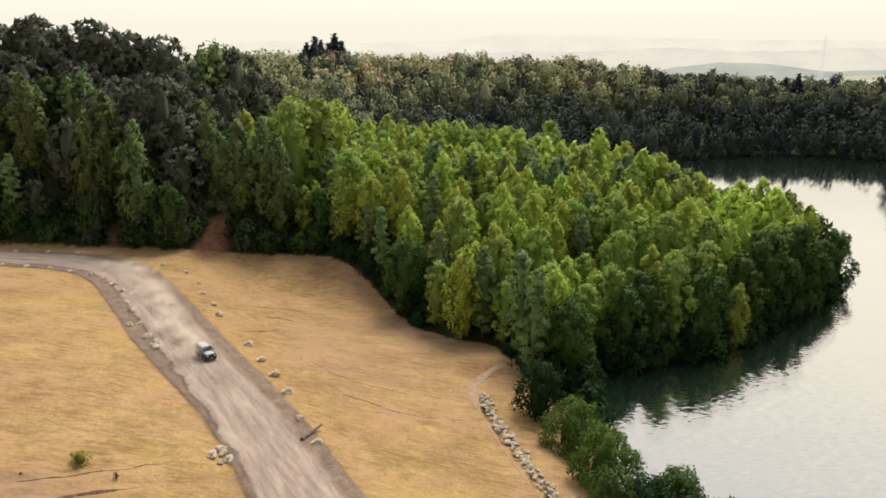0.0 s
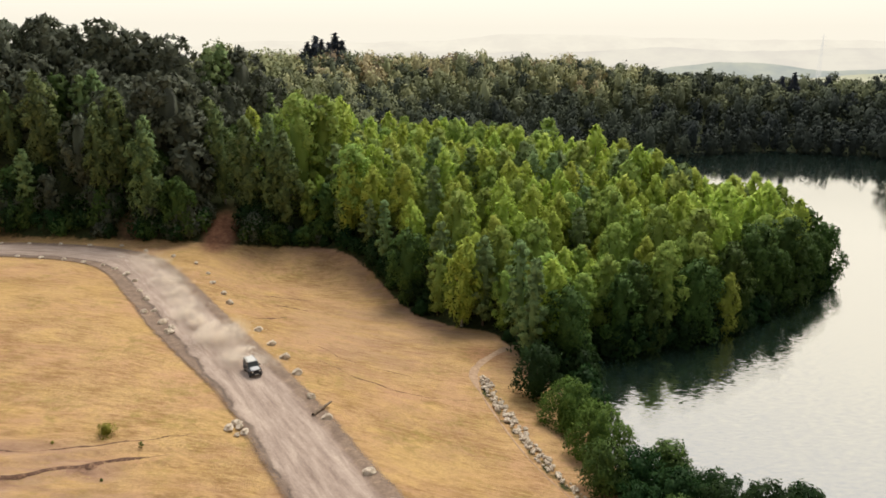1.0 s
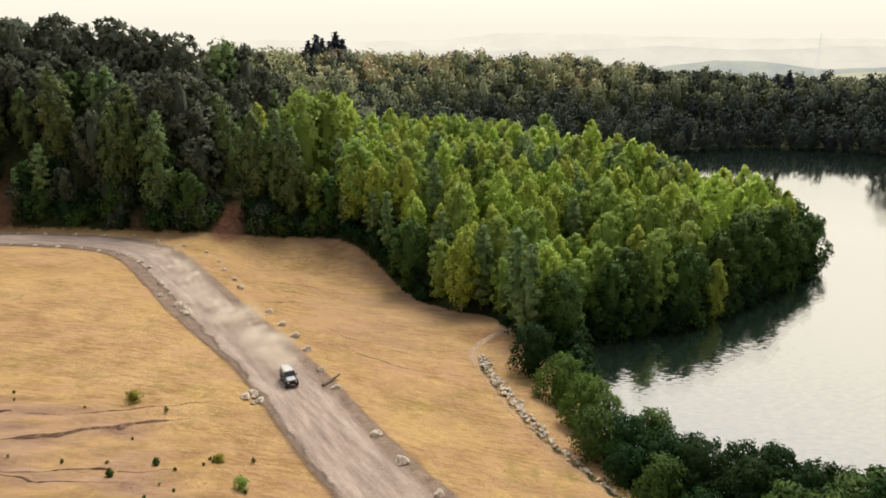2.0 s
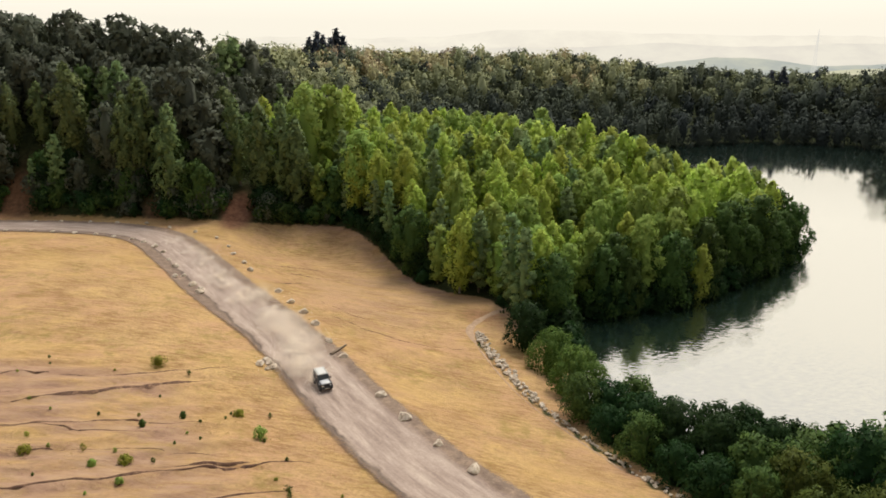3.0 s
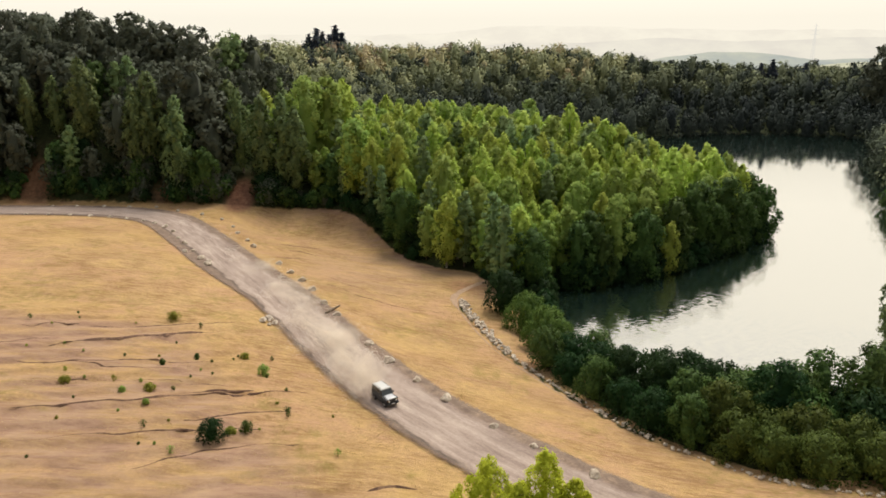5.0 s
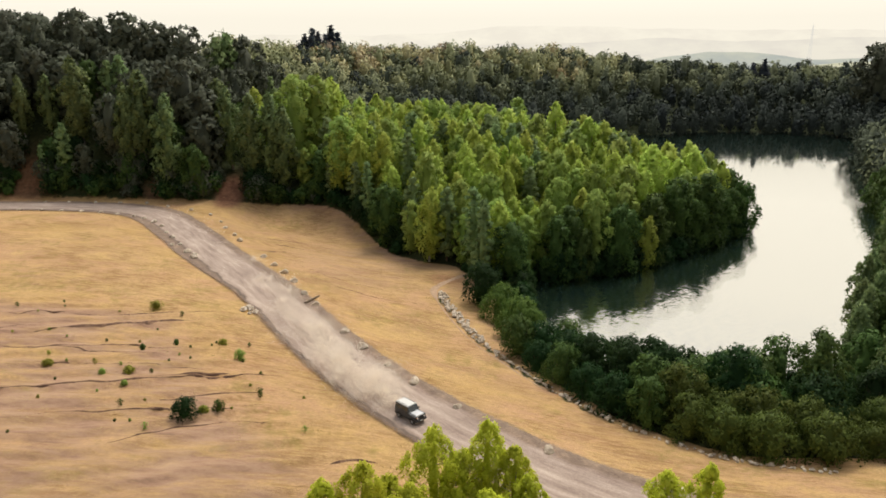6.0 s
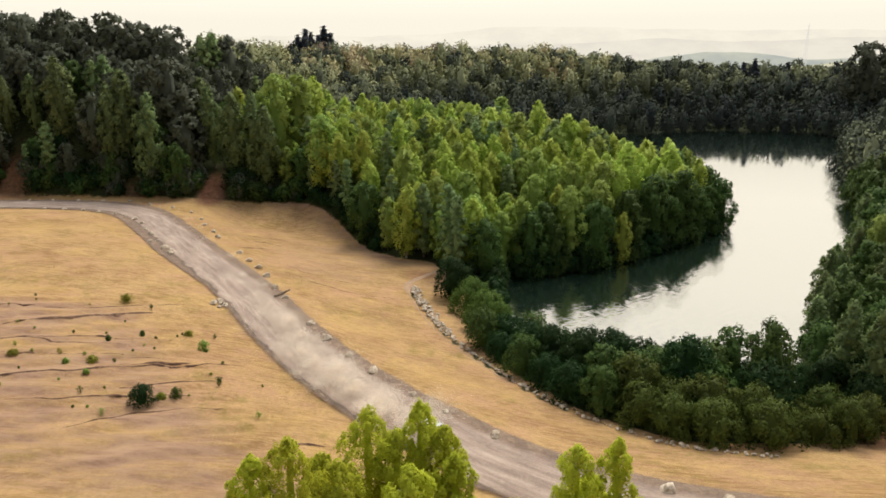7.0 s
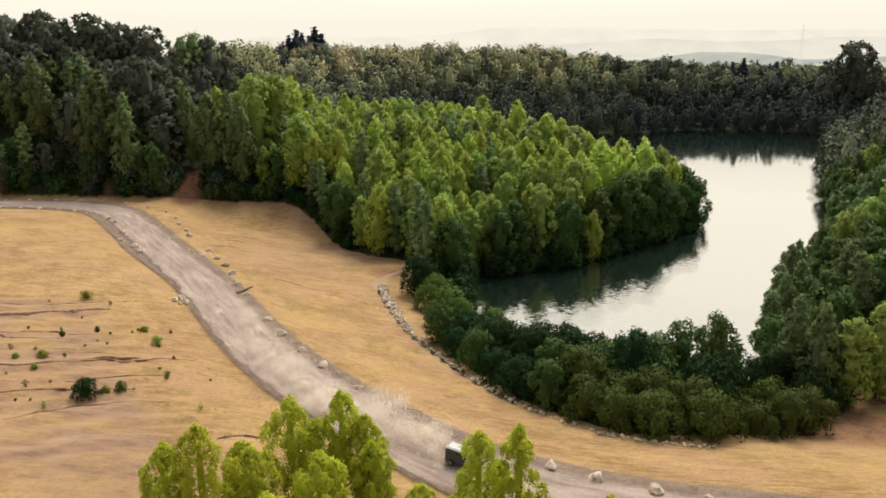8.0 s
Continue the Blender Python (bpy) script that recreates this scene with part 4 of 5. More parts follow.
def build_young_birches():
    """Bright young birches on the near slope, by the road."""
    rng = np.random.RandomState(21)
    for x, y, top, r in ((1.4, 3.4, 15.4, 2.0), (-1.8, 4.6, 13.3, 1.7), (6.0, 12.4, 12.9, 2.2), (10.4, 13.0, 13.2, 1.9), (8.4, 12.0, 11.0, 1.9), (12.6, 11.6, 11.6, 1.7), (9.9, 4.4, 12.6, 1.9), (4.4, 6.0, 12.0, 1.9), (13.4, 9.4, 10.4, 1.6),
                         (17.6, 2.4, 11.0, 1.8), (21.8, 2.7, 15.2, 1.9), (24.7, 2.8, 15.9, 1.5), (31.5, 2.2, 10.2, 1.5), (6.4, 2.2, 10.4, 2.0), (21.0, 1.0, 11.8, 1.8), (2.6, 9.6, 10.4, 1.7), (23.4, 5.0, 11.6, 1.6)):
        z = ground_z(x, y)
        h = top - z
        ob = tree(rng, "young_birch", "bright yellow-green young birch on the near slope", "tree", h, r * 1.2, "young", 8500, 0.14, L_YOUNG, B_BIRCH, 0.12, 14, "young birches by the road")
        ob.matrix_basis = pose(x, y, z, 0, 0, rng.uniform(0, 360))


def shrub(rng, x, y, z, h, r, leaves, size, leaf, label, name="shrub", group="shrubs along the shore"):
    base = new(name)
    tagged(base, label, "shrub", group)
    pieces = []
    for i in range(5):
        a = i * 1.3 + rng.uniform(0, 0.6)
        e = np.array([math.cos(a) * r * 0.5, math.sin(a) * r * 0.5, h * 0.7])
        pieces.append(tube([(0, 0, -0.3), e * 0.5 + np.array([0, 0, 0.1 * h]), e], [0.05 * h ** 0.5, 0.035 * h ** 0.5, 0.01], 5))
    dress("wood", mesh_from("wood", *join(pieces)), B_BROWN, base)
    dress("foliage", crown_mesh(rng, "foliage", leaves, 0.02 * h, h, r, "bush", size), leaf, base)
    base.matrix_basis = pose(x, y, z - 0.1, 0, 0, rng.uniform(0, 360))
    return base


def build_shrubs():
    rng = np.random.RandomState(31)
    dark = "rounded dark green willow shrub at the lake edge"
    pale = "olive-green low shrub beside the stone edging"
    rows = [(14.6, 96.5, 8.0, 4.0, 0), (18.2, 87.5, 7.6, 3.9, 3), (20.6, 78.5, 8.6, 4.3, 3), (23.5, 71, 4.6, 3.0, 0)]
    D = np.gradient(STONE_ROW, axis=0)
    D /= np.linalg.norm(D, axis=1, keepdims=True)
    for off, gap, hh, r0 in ((3.8, 5.0, 5.6, 2.9), (8.4, 6.0, 7.2, 3.5), (13.2, 6.6, 8.2, 4.0), (18.2, 7.0, 9.0, 4.3), (23.0, 7.2, 9.4, 4.4)):
        run = 0.0
        for p, d in zip(STONE_ROW, D):
            run += 0.55
            if run > gap and p[1] < 67:
                run = 0.0
                x, y = p[0] - d[1] * off + rng.uniform(-0.7, 0.7), p[1] + d[0] * off + rng.uniform(-0.7, 0.7)
                if x < 80 and to_line([x], [y], LAKE, True)[0][0] > 0.5 and not inside([x], [y], LAKE)[0]:
                    olive = off < 9 and x > 37
                    rows.append((x, y, hh * rng.uniform(0.8, 1.2), r0 * rng.uniform(0.88, 1.12), 1 if olive else 2 if rng.uniform() < 0.3 else 0))
    rows += [(54, 37.5, 3.6, 2.5, 1), (58.5, 37, 4.2, 2.6, 1), (62.5, 37, 5.2, 2.7, 1), (66, 38.5, 5.6, 2.8, 1), (57, 42.5, 4.4, 3.0, 1), (63, 43, 5.2, 3.0, 1), (69, 43.5, 6.4, 3.4, 0), (60, 48.5, 5.6, 3.4, 0), (66.5, 49.5, 6.4, 3.5, 0), (73, 49, 7.4, 4.0, 0), (57, 53, 6.4, 3.6, 0), (63, 55, 6.8, 3.8, 0)]
    for x, y, h, r, k in rows:
        h *= 1.05 + 0.15 * float(smooth01(46, 58, x)) * (y > 47)
        shrub(rng, x, y, ground_z(x, y), h * rng.uniform(0.95, 1.08), r * rng.uniform(0.95, 1.1), 5200 if k == 3 else 3000, math.sqrt(1.3 * 5 * r * h / (0.85 * (5200 if k == 3 else 3000))), (L_SHRUB, L_OLIVE, L_SHORE, L_WILLOW)[k], pale if k == 1 else dark)
    # low alders along the peninsula's waterline
    for i in range(0, len(LAKE), 1):
        x, y = LAKE[i]
        if (24 < x < 99 and 96 < y < 215 and x < 62 + (y - 110) * 0.9):
            a = LAKE[(i + 1) % len(LAKE)] - LAKE[i - 1]
            a = a / np.linalg.norm(a)
            x, y = x + a[1] * 1.6 + rng.uniform(-0.6, 0.6), y - a[0] * 1.6 + rng.uniform(-0.6, 0.6)
            if not inside([x], [y], LAKE)[0]:
                h = rng.uniform(4.0, 7.0)
                shrub(rng, x, y, ground_z(x, y), h, h * 0.55, 700, 0.5, L_SHRUB, "dark green alder bush overhanging the water", "waterside_bush", "bushes along the waterline")
    # undergrowth along the foot of the wood
    for i in range(190):
        x = rng.uniform(-125, 22) if i < 120 else rng.uniform(-125, -45)
        y = float(bank(x)) + (rng.uniform(1.2, 6.0) if i < 120 else rng.uniform(1.0, 12.0))
        h = rng.uniform(1.5, 5.5) if i < 120 else rng.uniform(3.0, 8.0)
        if abs(x + 54) < 4.6 or abs(x + 113) < 4.0 or abs(x + 75) < 2.0 or -3 < x < 12:
            continue
        shrub(rng, x, y, ground_z(x, y), h, h * 0.6, 330, 0.46, (L_OAK, L_SHORE, L_SHRUB)[rng.randint(3)] if x < -30 else L_SHRUB, "dark undergrowth bush at the foot of the wood", "undergrowth_bush", "undergrowth at the wood's edge")


def build_weeds():
    rng = np.random.RandomState(41)
    for x, y, h, r, leaf in ((-38, 65.6, 1.4, 1.5, L_WEED), (-20.6, 49.4, 1.6, 1.0, L_BROAD), (-21.3, 30.8, 2.3, 1.4, L_SHRUB), (-18.3, 32.9, 1.4, 0.9, L_OLIVE), (-31.9, 41.3, 0.9, 0.9, L_WEED), (-42.2, 42, 0.7, 0.9, L_WEED),
                             (-24.3, 54.1, 0.9, 0.8, L_WEED), (-19.8, 32.2, 0.8, 0.8, L_WEED), (-34.7, 40.3, 0.7, 0.5, L_BROAD), (-30.8, 37.5, 0.6, 0.45, L_BROAD), (-33.4, 49.1, 0.9, 0.45, L_SHORE), (-30.0, 52, 0.9, 0.45, L_SHORE)):
        shrub(rng, x, y, ground_z(x, y), h, r * (1.0 if h > 2 else 0.78), 3200 if h > 2 else 700, 0.10, leaf, "low green bush on the dry slope", "low_bush", "bushes on the dry slope")
    spots = [(-25.4, 52.7), (-26.5, 47.3), (-28.6, 45.6), (-29.3, 41.7), (-20.9, 55.2), (-16.8, 45.3), (-10.2, 39.7), (-15.1, 38.8), (-33, 35.4), (-40.3, 43), (-42.4, 62.6), (-50.7, 62.8), (-56.9, 61.2), (-28.3, 48.4), (-27.7, 51), (-39.1, 37.9),
             (-25.2, 54.2), (-34.6, 51.1), (-33.5, 42.7), (-36.7, 42.7), (-8.2, 30), (-26.4, 28.7), (-27.9, 28.5), (-15.4, 39.1), (-19.4, 56.1)]
    spots += [(rng.uniform(-62, -6), rng.uniform(24, 66)) for _ in range(30)]
    off_road = to_line([p[0] for p in spots], [p[1] for p in spots], ROAD)[0]
    for (x, y), d in zip(spots, off_road):
        if d < 9:
            continue
        h = 0.3 + 0.6 * rng.uniform() ** 2
        base = new("weed")
        tagged(base, "small ragged green weed in dry grass", "weed", "weeds on the dry slope")
        dress("foliage", crown_mesh(rng, "foliage", 80, 0.02, h, h * 0.45, "young", 0.10), (L_WEED, L_OLIVE, L_BROAD, L_OLIVE)[rng.randint(4)], base)
        base.matrix_basis = pose(x, y, ground_z(x, y), 0, 0, rng.uniform(0, 360))


def build_dry_grass():
    """Loose tufts of dry grass over the meadow."""
    rng = np.random.RandomState(47)
    x = np.concatenate([rng.uniform(-66, 8, 9000), rng.uniform(-40, 40, 7000)])
    y = np.concatenate([rng.uniform(12, 100, 9000), rng.uniform(24, 128, 7000)])
    dr = to_line(x, y, ROAD)[0]
    ds, ss = to_line(x, y, STONE_ROW)
    dense = value_noise(x, y, 6.0, 48) + value_noise(x, y, 1.8, 49) * 0.8 + rng.uniform(-0.5, 0.5, len(x))
    ok = (dr > 6.5) & (y < bank(x) - 3) & ~((ds * ss > 0) & (x > 0)) & (dense > 0.3)
    x, y = x[ok], y[ok]
    z = height(x, y)
    V = []
    for k in range(4):
        h = rng.uniform(0.03, 0.09, len(x))
        P = np.stack([x + rng.normal(0, 0.12, len(x)), y + rng.normal(0, 0.12, len(x)), z + h * 0.7], 1)
        a = rng.uniform(0, 6.28, len(x))
        N = np.stack([np.cos(a), np.sin(a), rng.uniform(0.0, 0.8, len(x))], 1)
        axis = np.stack([rng.normal(0, 0.5, len(x)), rng.normal(0, 0.5, len(x)), np.ones(len(x))], 1)
        V.append(leaf_quads(rng, P, N, 1.0, 0.4, axis) - np.repeat(P, 4, 0))
        V[-1] = V[-1] * np.repeat(h, 4)[:, None] + np.repeat(P, 4, 0)
    V = np.concatenate(V)
    tagged(dress("dry_grass", mesh_from("dry_grass", V, quads_of(len(V) // 4)), L_STRAW, None, "loose tufts of dry straw-coloured grass"), category="grass", kind="stuff")


# ---- stones, furrows, log ----
def stone_mesh(rng, name, sub=2):
    bm = bmesh.new()
    bmesh.ops.create_icosphere(bm, subdivisions=sub, radius=0.5)
    o = Vector(rng.uniform(0, 50, 3))
    sx, sy, sz = rng.uniform(0.85, 1.25), rng.uniform(0.7, 1.0), rng.uniform(0.5, 0.75)
    cuts = [(Vector((*rng.normal(0, 1, 2), rng.uniform(-0.1, 1.2))).normalized(), rng.uniform(0.24, 0.36)) for _ in range(6)]
    for v in bm.verts:
        d = v.co.normalized()
        k = 1 + 0.45 * noise.noise(d * 1.6 + o) + 0.2 * noise.noise(d * 4 + o)
        v.co = Vector((v.co.x * sx, v.co.y * sy, v.co.z * sz)) * k
        for c, q in cuts:              # broken faces
            over = v.co.dot(c) - q
            if over > 0:
                v.co -= c * over * 0.9
        v.co.z = max(v.co.z, -0.26)
    me = bpy.data.meshes.new(name)
    bm.to_mesh(me)
    bm.free()
    me.materials.append(M_ROCK)
    return me


def build_stones():
    rng = np.random.RandomState(51)
    shapes = [stone_mesh(rng, "boulder") for _ in range(7)]

    def boulder(x, y, size, label="pale rounded boulder lining the gravel road", group="boulders along the road"):
        ob = new("boulder", shapes[rng.randint(len(shapes))])
        ob.matrix_basis = pose(x, y, ground_z(x, y) + 0.22 * size, 0, 0, rng.uniform(0, 360)) @ Matrix.Diagonal((size * 1.05, size * 1.05, size * 0.9, 1))
        tagged(ob, label, "boulder", group)

    for x, y, s in ((-93.7, 143.9, 1.1), (-87.8, 142.7, 1.3), (-82.2, 141.5, 1.3), (-77.3, 140, 1.3), (-72.2, 138.1, 1.2), (-68.6, 135.6, 1.3), (-64.6, 132.1, 1.7), (-61.2, 127.9, 1.4), (-57.8, 122, 1.4), (-54.7, 117.2, 1.6),
                    (-52.2, 110.5, 1.4), (-50.9, 111.4, 1.3), (-47.4, 105.7, 1.8), (-45.1, 103.8, 1.4), (-44.6, 101.6, 1.8), (-46.7, 130.4, 1.2), (-42.8, 124.8, 1.5), (-39.8, 118.5, 1.6), (-31.2, 105.5, 1.6), (-27.5, 99.3, 1.6), (-24.2, 93.9, 1.8),
                    (-21.3, 88.3, 1.8), (-17.8, 80.1, 1.6), (-14.8, 74.6, 1.7), (-8.3, 62.5, 1.7), (-4.9, 56.7, 1.8), (-0.8, 50.9, 1.4), (3.0, 45.7, 1.7), (8.6, 39.1, 1.2), (12.7, 34.8, 1.1), (18.3, 29.5, 1.5), (30.3, 21.5, 1.5), (34.6, 19.4, 1.7), (39.8, 17.3, 1.8), (44.5, 16, 1.2),
                    (-97.4, 155, 1.1), (-89.8, 154.6, 1.2), (-82.6, 154.1, 1.2), (-75.1, 153.7, 1.3), (-67.8, 149.7, 1.2), (-54, 142.4, 1.2), (-60, 145.5, 1.1), (-104, 155.3, 1.1), (-99.5, 144.6, 1.2), (-105.5, 145, 1.2), (-49.5, 136.5, 1.0)):
        boulder(x, y, s)
    for x, y, s in ((-26.1, 71.2, 1.6), (-25.6, 72.7, 1.5), (-24.1, 70.8, 1.4), (-25.0, 71.9, 1.2), (-24.8, 70.0, 0.9)):
        boulder(x, y, s, "pale boulder heaped in a small pile beside the road", "heaped boulders")
    # the rough stone edging above the shore
    edging = new("stone_edging")
    tagged(edging, "rough pale stones edging the meadow above the shore", "stone edging")
    small = [stone_mesh(rng, "stone", 1) for _ in range(6)]
    count = 0
    for i, (x, y) in enumerate(STONE_ROW):
        thick = 3 if y > 74 else 2
        for k in range(thick):
            if rng.uniform() < (0.8 if thick == 3 else 0.72) and count < 298:
                px, py = x + rng.uniform(-0.35, 0.35) + (k * 0.6 if thick > 1 else 0), y + rng.uniform(-0.4, 0.4) + k * 0.18
                s = (0.55 + 0.75 * rng.uniform() ** 1.4) if y > 70 else (0.36 + 0.55 * rng.uniform() ** 1.5)
                ob = new("stone", small[rng.randint(len(small))])
                ob.parent = edging
                ob.matrix_basis = pose(px, py, ground_z(px, py) + 0.26 * s, rng.uniform(-15, 15), rng.uniform(-15, 15), rng.uniform(0, 360)) @ Matrix.Diagonal((s, s, s, 1))
                count += 1


def build_log():
    base = new("fallen_log")
    tagged(base, "weathered fallen log lying beside the road", "log")
    a, b = np.array([-16.6, 75.0, 0]), np.array([-14.9, 78.8, 0])
    a[2], b[2] = ground_z(a[0], a[1]) + 0.25, ground_z(b[0], b[1]) + 0.75
    v1 = tube([a, (a * 2 + b) / 3 + np.array([0.1, 0, 0.1]), (a + b * 2) / 3, b], [0.27, 0.24, 0.2, 0.13], 9)
    v2 = tube([(a + b) / 2, (a + b) / 2 + np.array([0.9, 0.3, 0.5])], [0.1, 0.03], 6)
    dress("trunk", mesh_from("trunk", *v1), B_LOG, base, smooth=True)
    dress("branch", mesh_from("branch", *v2), B_LOG, base)


def build_furrows():
    """Open cracks and low steps of dark soil across the dry slope, and tyre tracks on the meadow."""
    rng = np.random.RandomState(61)
    n = Nodes("dark_soil")
    soil = n.done(n.ramp(n.noise(1.6, 7, 0.75), [(0.32, (0.05, 0.026, 0.018)), (0.52, (0.13, 0.07, 0.045)), (0.72, (0.36, 0.22, 0.13))]), 0.95, n.noise(5.0, 7), 0.7, 0.15)
    lines = [([(-50, 52), (-47.6, 52.8), (-41.3, 56), (-35, 59.7), (-29.8, 62.9)], 0.95), ([(-44, 33.5), (-36.6, 36.8), (-28.1, 39.6), (-21.5, 42.6), (-14.3, 46)], 0.4), ([(-56.6, 58.2), (-49.2, 60.5), (-40.2, 61.7), (-29.5, 68.5)], 0.25),
             ([(-46.5, 41.4), (-35.7, 43.5), (-23.8, 44.6)], 0.22), ([(-60, 51), (-53.8, 53.5), (-50.2, 54.5)], 0.35), ([(-38, 28), (-30.8, 30.5), (-26.5, 31.8), (-20.6, 33), (-13.6, 35.2)], 0.3), ([(-28.4, 40.6), (-24, 42), (-20.3, 43.8)], 0.5),
             ([(-4.7, 23.6), (-2.6, 24.7), (0.3, 24.8)], 0.45), ([(-26.9, 24), (-20.6, 28.8), (-12.3, 31.5)], 0.25), ([(-48, 46), (-38, 49), (-26, 51.5)], 0.2), ([(-54, 46), (-44, 47), (-32, 47.6)], 0.2), ([(-27.5, 34), (-21, 36.5), (-14, 39.5)], 0.28)]
    # tyre tracks and small soil mounds on the meadow, shaped as thin furrows
    lines += [([(-21, 98.5), (-14, 93.5), (-8.3, 90.8), (-2, 90.6), (4.6, 91.8)], 0.16), ([(-26, 108), (-17, 101.5), (-9, 98.5), (-2, 97.5)], 0.12), ([(-35, 112), (-31, 115), (-29, 119)], 0.22), ([(-34, 124), (-30, 126), (-26.5, 126)], 0.2), ([(-38, 130), (-33, 133), (-28, 133.5)], 0.22)]
    for pts, w in lines:
        L = catmull(pts, 0.45)
        D = np.gradient(L, axis=0)
        D /= np.linalg.norm(D, axis=1, keepdims=True)
        S = np.stack([-D[:, 1], D[:, 0]], 1)
        L = L + S * value_noise(L[:, 0], L[:, 1], 2.2, 71)[:, None] * 0.6
        taper = np.sin(np.linspace(0, np.pi, len(L))) ** 0.5 * (0.6 + 0.5 * np.abs(value_noise(L[:, 0], L[:, 1], 1.3, 72)))
        u = np.array([-1.0, -0.5, 0.0, 0.45, 1.0])
        prof = np.array([-0.05, 0.10, 0.30, 0.16, -0.05])
        w = w * 0.8
        taper = taper * (0.35 + 0.65 * smooth01(-0.45, 0.1, value_noise(L[:, 0], L[:, 1], 3.1, 74)))
        Q = L[:, None, :] + S[:, None, :] * (u * w)[None, :, None] * taper[:, None, None]
        Z = height(Q[..., 0], Q[..., 1]) + prof[None, :] * taper[:, None] * min(1.0, w * 2.2) + value_noise(Q[..., 0], Q[..., 1], 0.6, 73) * 0.04
        idx = np.arange(len(L) * 5).reshape(len(L), 5)
        F = np.stack([idx[:-1, 1:], idx[:-1, :-1], idx[1:, :-1], idx[1:, 1:]], -1).reshape(-1, 4)
        tagged(dress("furrow", mesh_from("furrow", np.concatenate([Q, Z[..., None]], -1).reshape(-1, 3), F), soil, None, "dark line of open soil, furrow or track, across dry ground", True), category="furrow", group="furrows on the slope", kind="structure")


def build_trail():
    """The trodden path along the stone edging into the wood."""
    n = Nodes("trodden_earth")
    earth = n.done(n.ramp(n.noise(1.4, 6, 0.7), [(0.32, (0.27, 0.17, 0.11)), (0.6, (0.46, 0.32, 0.21)), (0.8, (0.54, 0.41, 0.28))]), 0.95, n.noise(6.0), 0.4, 0.06, spec=0.1)
    L = catmull([(21.6, 54.6), (13.6, 69.2), (9.6, 79.8), (6.6, 91.4), (4.9, 101), (5.4, 106), (7.5, 111), (11, 116), (14, 118)], 0.7)
    D = np.gradient(L, axis=0)
    D /= np.linalg.norm(D, axis=1, keepdims=True)
    S = np.stack([-D[:, 1], D[:, 0]], 1)
    w = 0.16 + 0.6 * smooth01(94, 104, L[:, 1]) + 0.12 * value_noise(L[:, 0], L[:, 1], 2.0, 77)
    u = np.array([-1.0, -0.4, 0.4, 1.0])
    Q = L[:, None, :] + S[:, None, :] * u[None, :, None] * w[:, None, None]
    Z = height(Q[..., 0], Q[..., 1]) + np.array([0.0, 0.07, 0.07, 0.0])[None, :]
    idx = np.arange(len(L) * 4).reshape(len(L), 4)
    F = np.stack([idx[:-1, 1:], idx[:-1, :-1], idx[1:, :-1], idx[1:, 1:]], -1).reshape(-1, 4)
    tagged(dress("path", mesh_from("path", np.concatenate([Q, Z[..., None]], -1).reshape(-1, 3), F), earth, None, "pale trodden earth path along the stones", True), category="path", kind="structure")


# ---- the off-road car ----
def box_bm(bm, x0, x1, y0, y1, z0, z1, bevel=0.03, top=None):
    """A bevelled block; top: (front, rear, side) insets of its upper face."""
    a, b, c = top or (0, 0, 0)
    pts = [(x0, y0, z0), (x1, y0, z0), (x1, y1, z0), (x0, y1, z0), (x0 + b, y0 + c, z1), (x1 - a, y0 + c, z1), (x1 - a, y1 - c, z1), (x0 + b, y1 - c, z1)]
    V = [bm.verts.new(p) for p in pts]
    F = [bm.faces.new([V[i] for i in f]) for f in ((3, 2, 1, 0), (4, 5, 6, 7), (0, 1, 5, 4), (1, 2, 6, 5), (2, 3, 7, 6), (3, 0, 4, 7))]
    if bevel:
        bmesh.ops.bevel(bm, geom=list({e for f in F for e in f.edges}), offset=bevel, segments=2, profile=0.6, affect="EDGES")


def cyl_bm(bm, r, y0, y1, x=0.0, z=0.0, seg=24, r2=None):
    rings = []
    for rr, y in ((r2 or r, y0), (r, y0 + 0.04), (r, y1 - 0.04), (r2 or r, y1)):
        rings.append([bm.verts.new((x + rr * math.cos(2 * math.pi * k / seg), y, z + rr * math.sin(2 * math.pi * k / seg))) for k in range(seg)])
    for A, B in zip(rings, rings[1:]):
        for k in range(seg):
            bm.faces.new((A[k], A[(k + 1) % seg], B[(k + 1) % seg], B[k]))
    bm.faces.new(rings[0][::-1])
    bm.faces.new(rings[-1])


WHEEL_R = 0.39


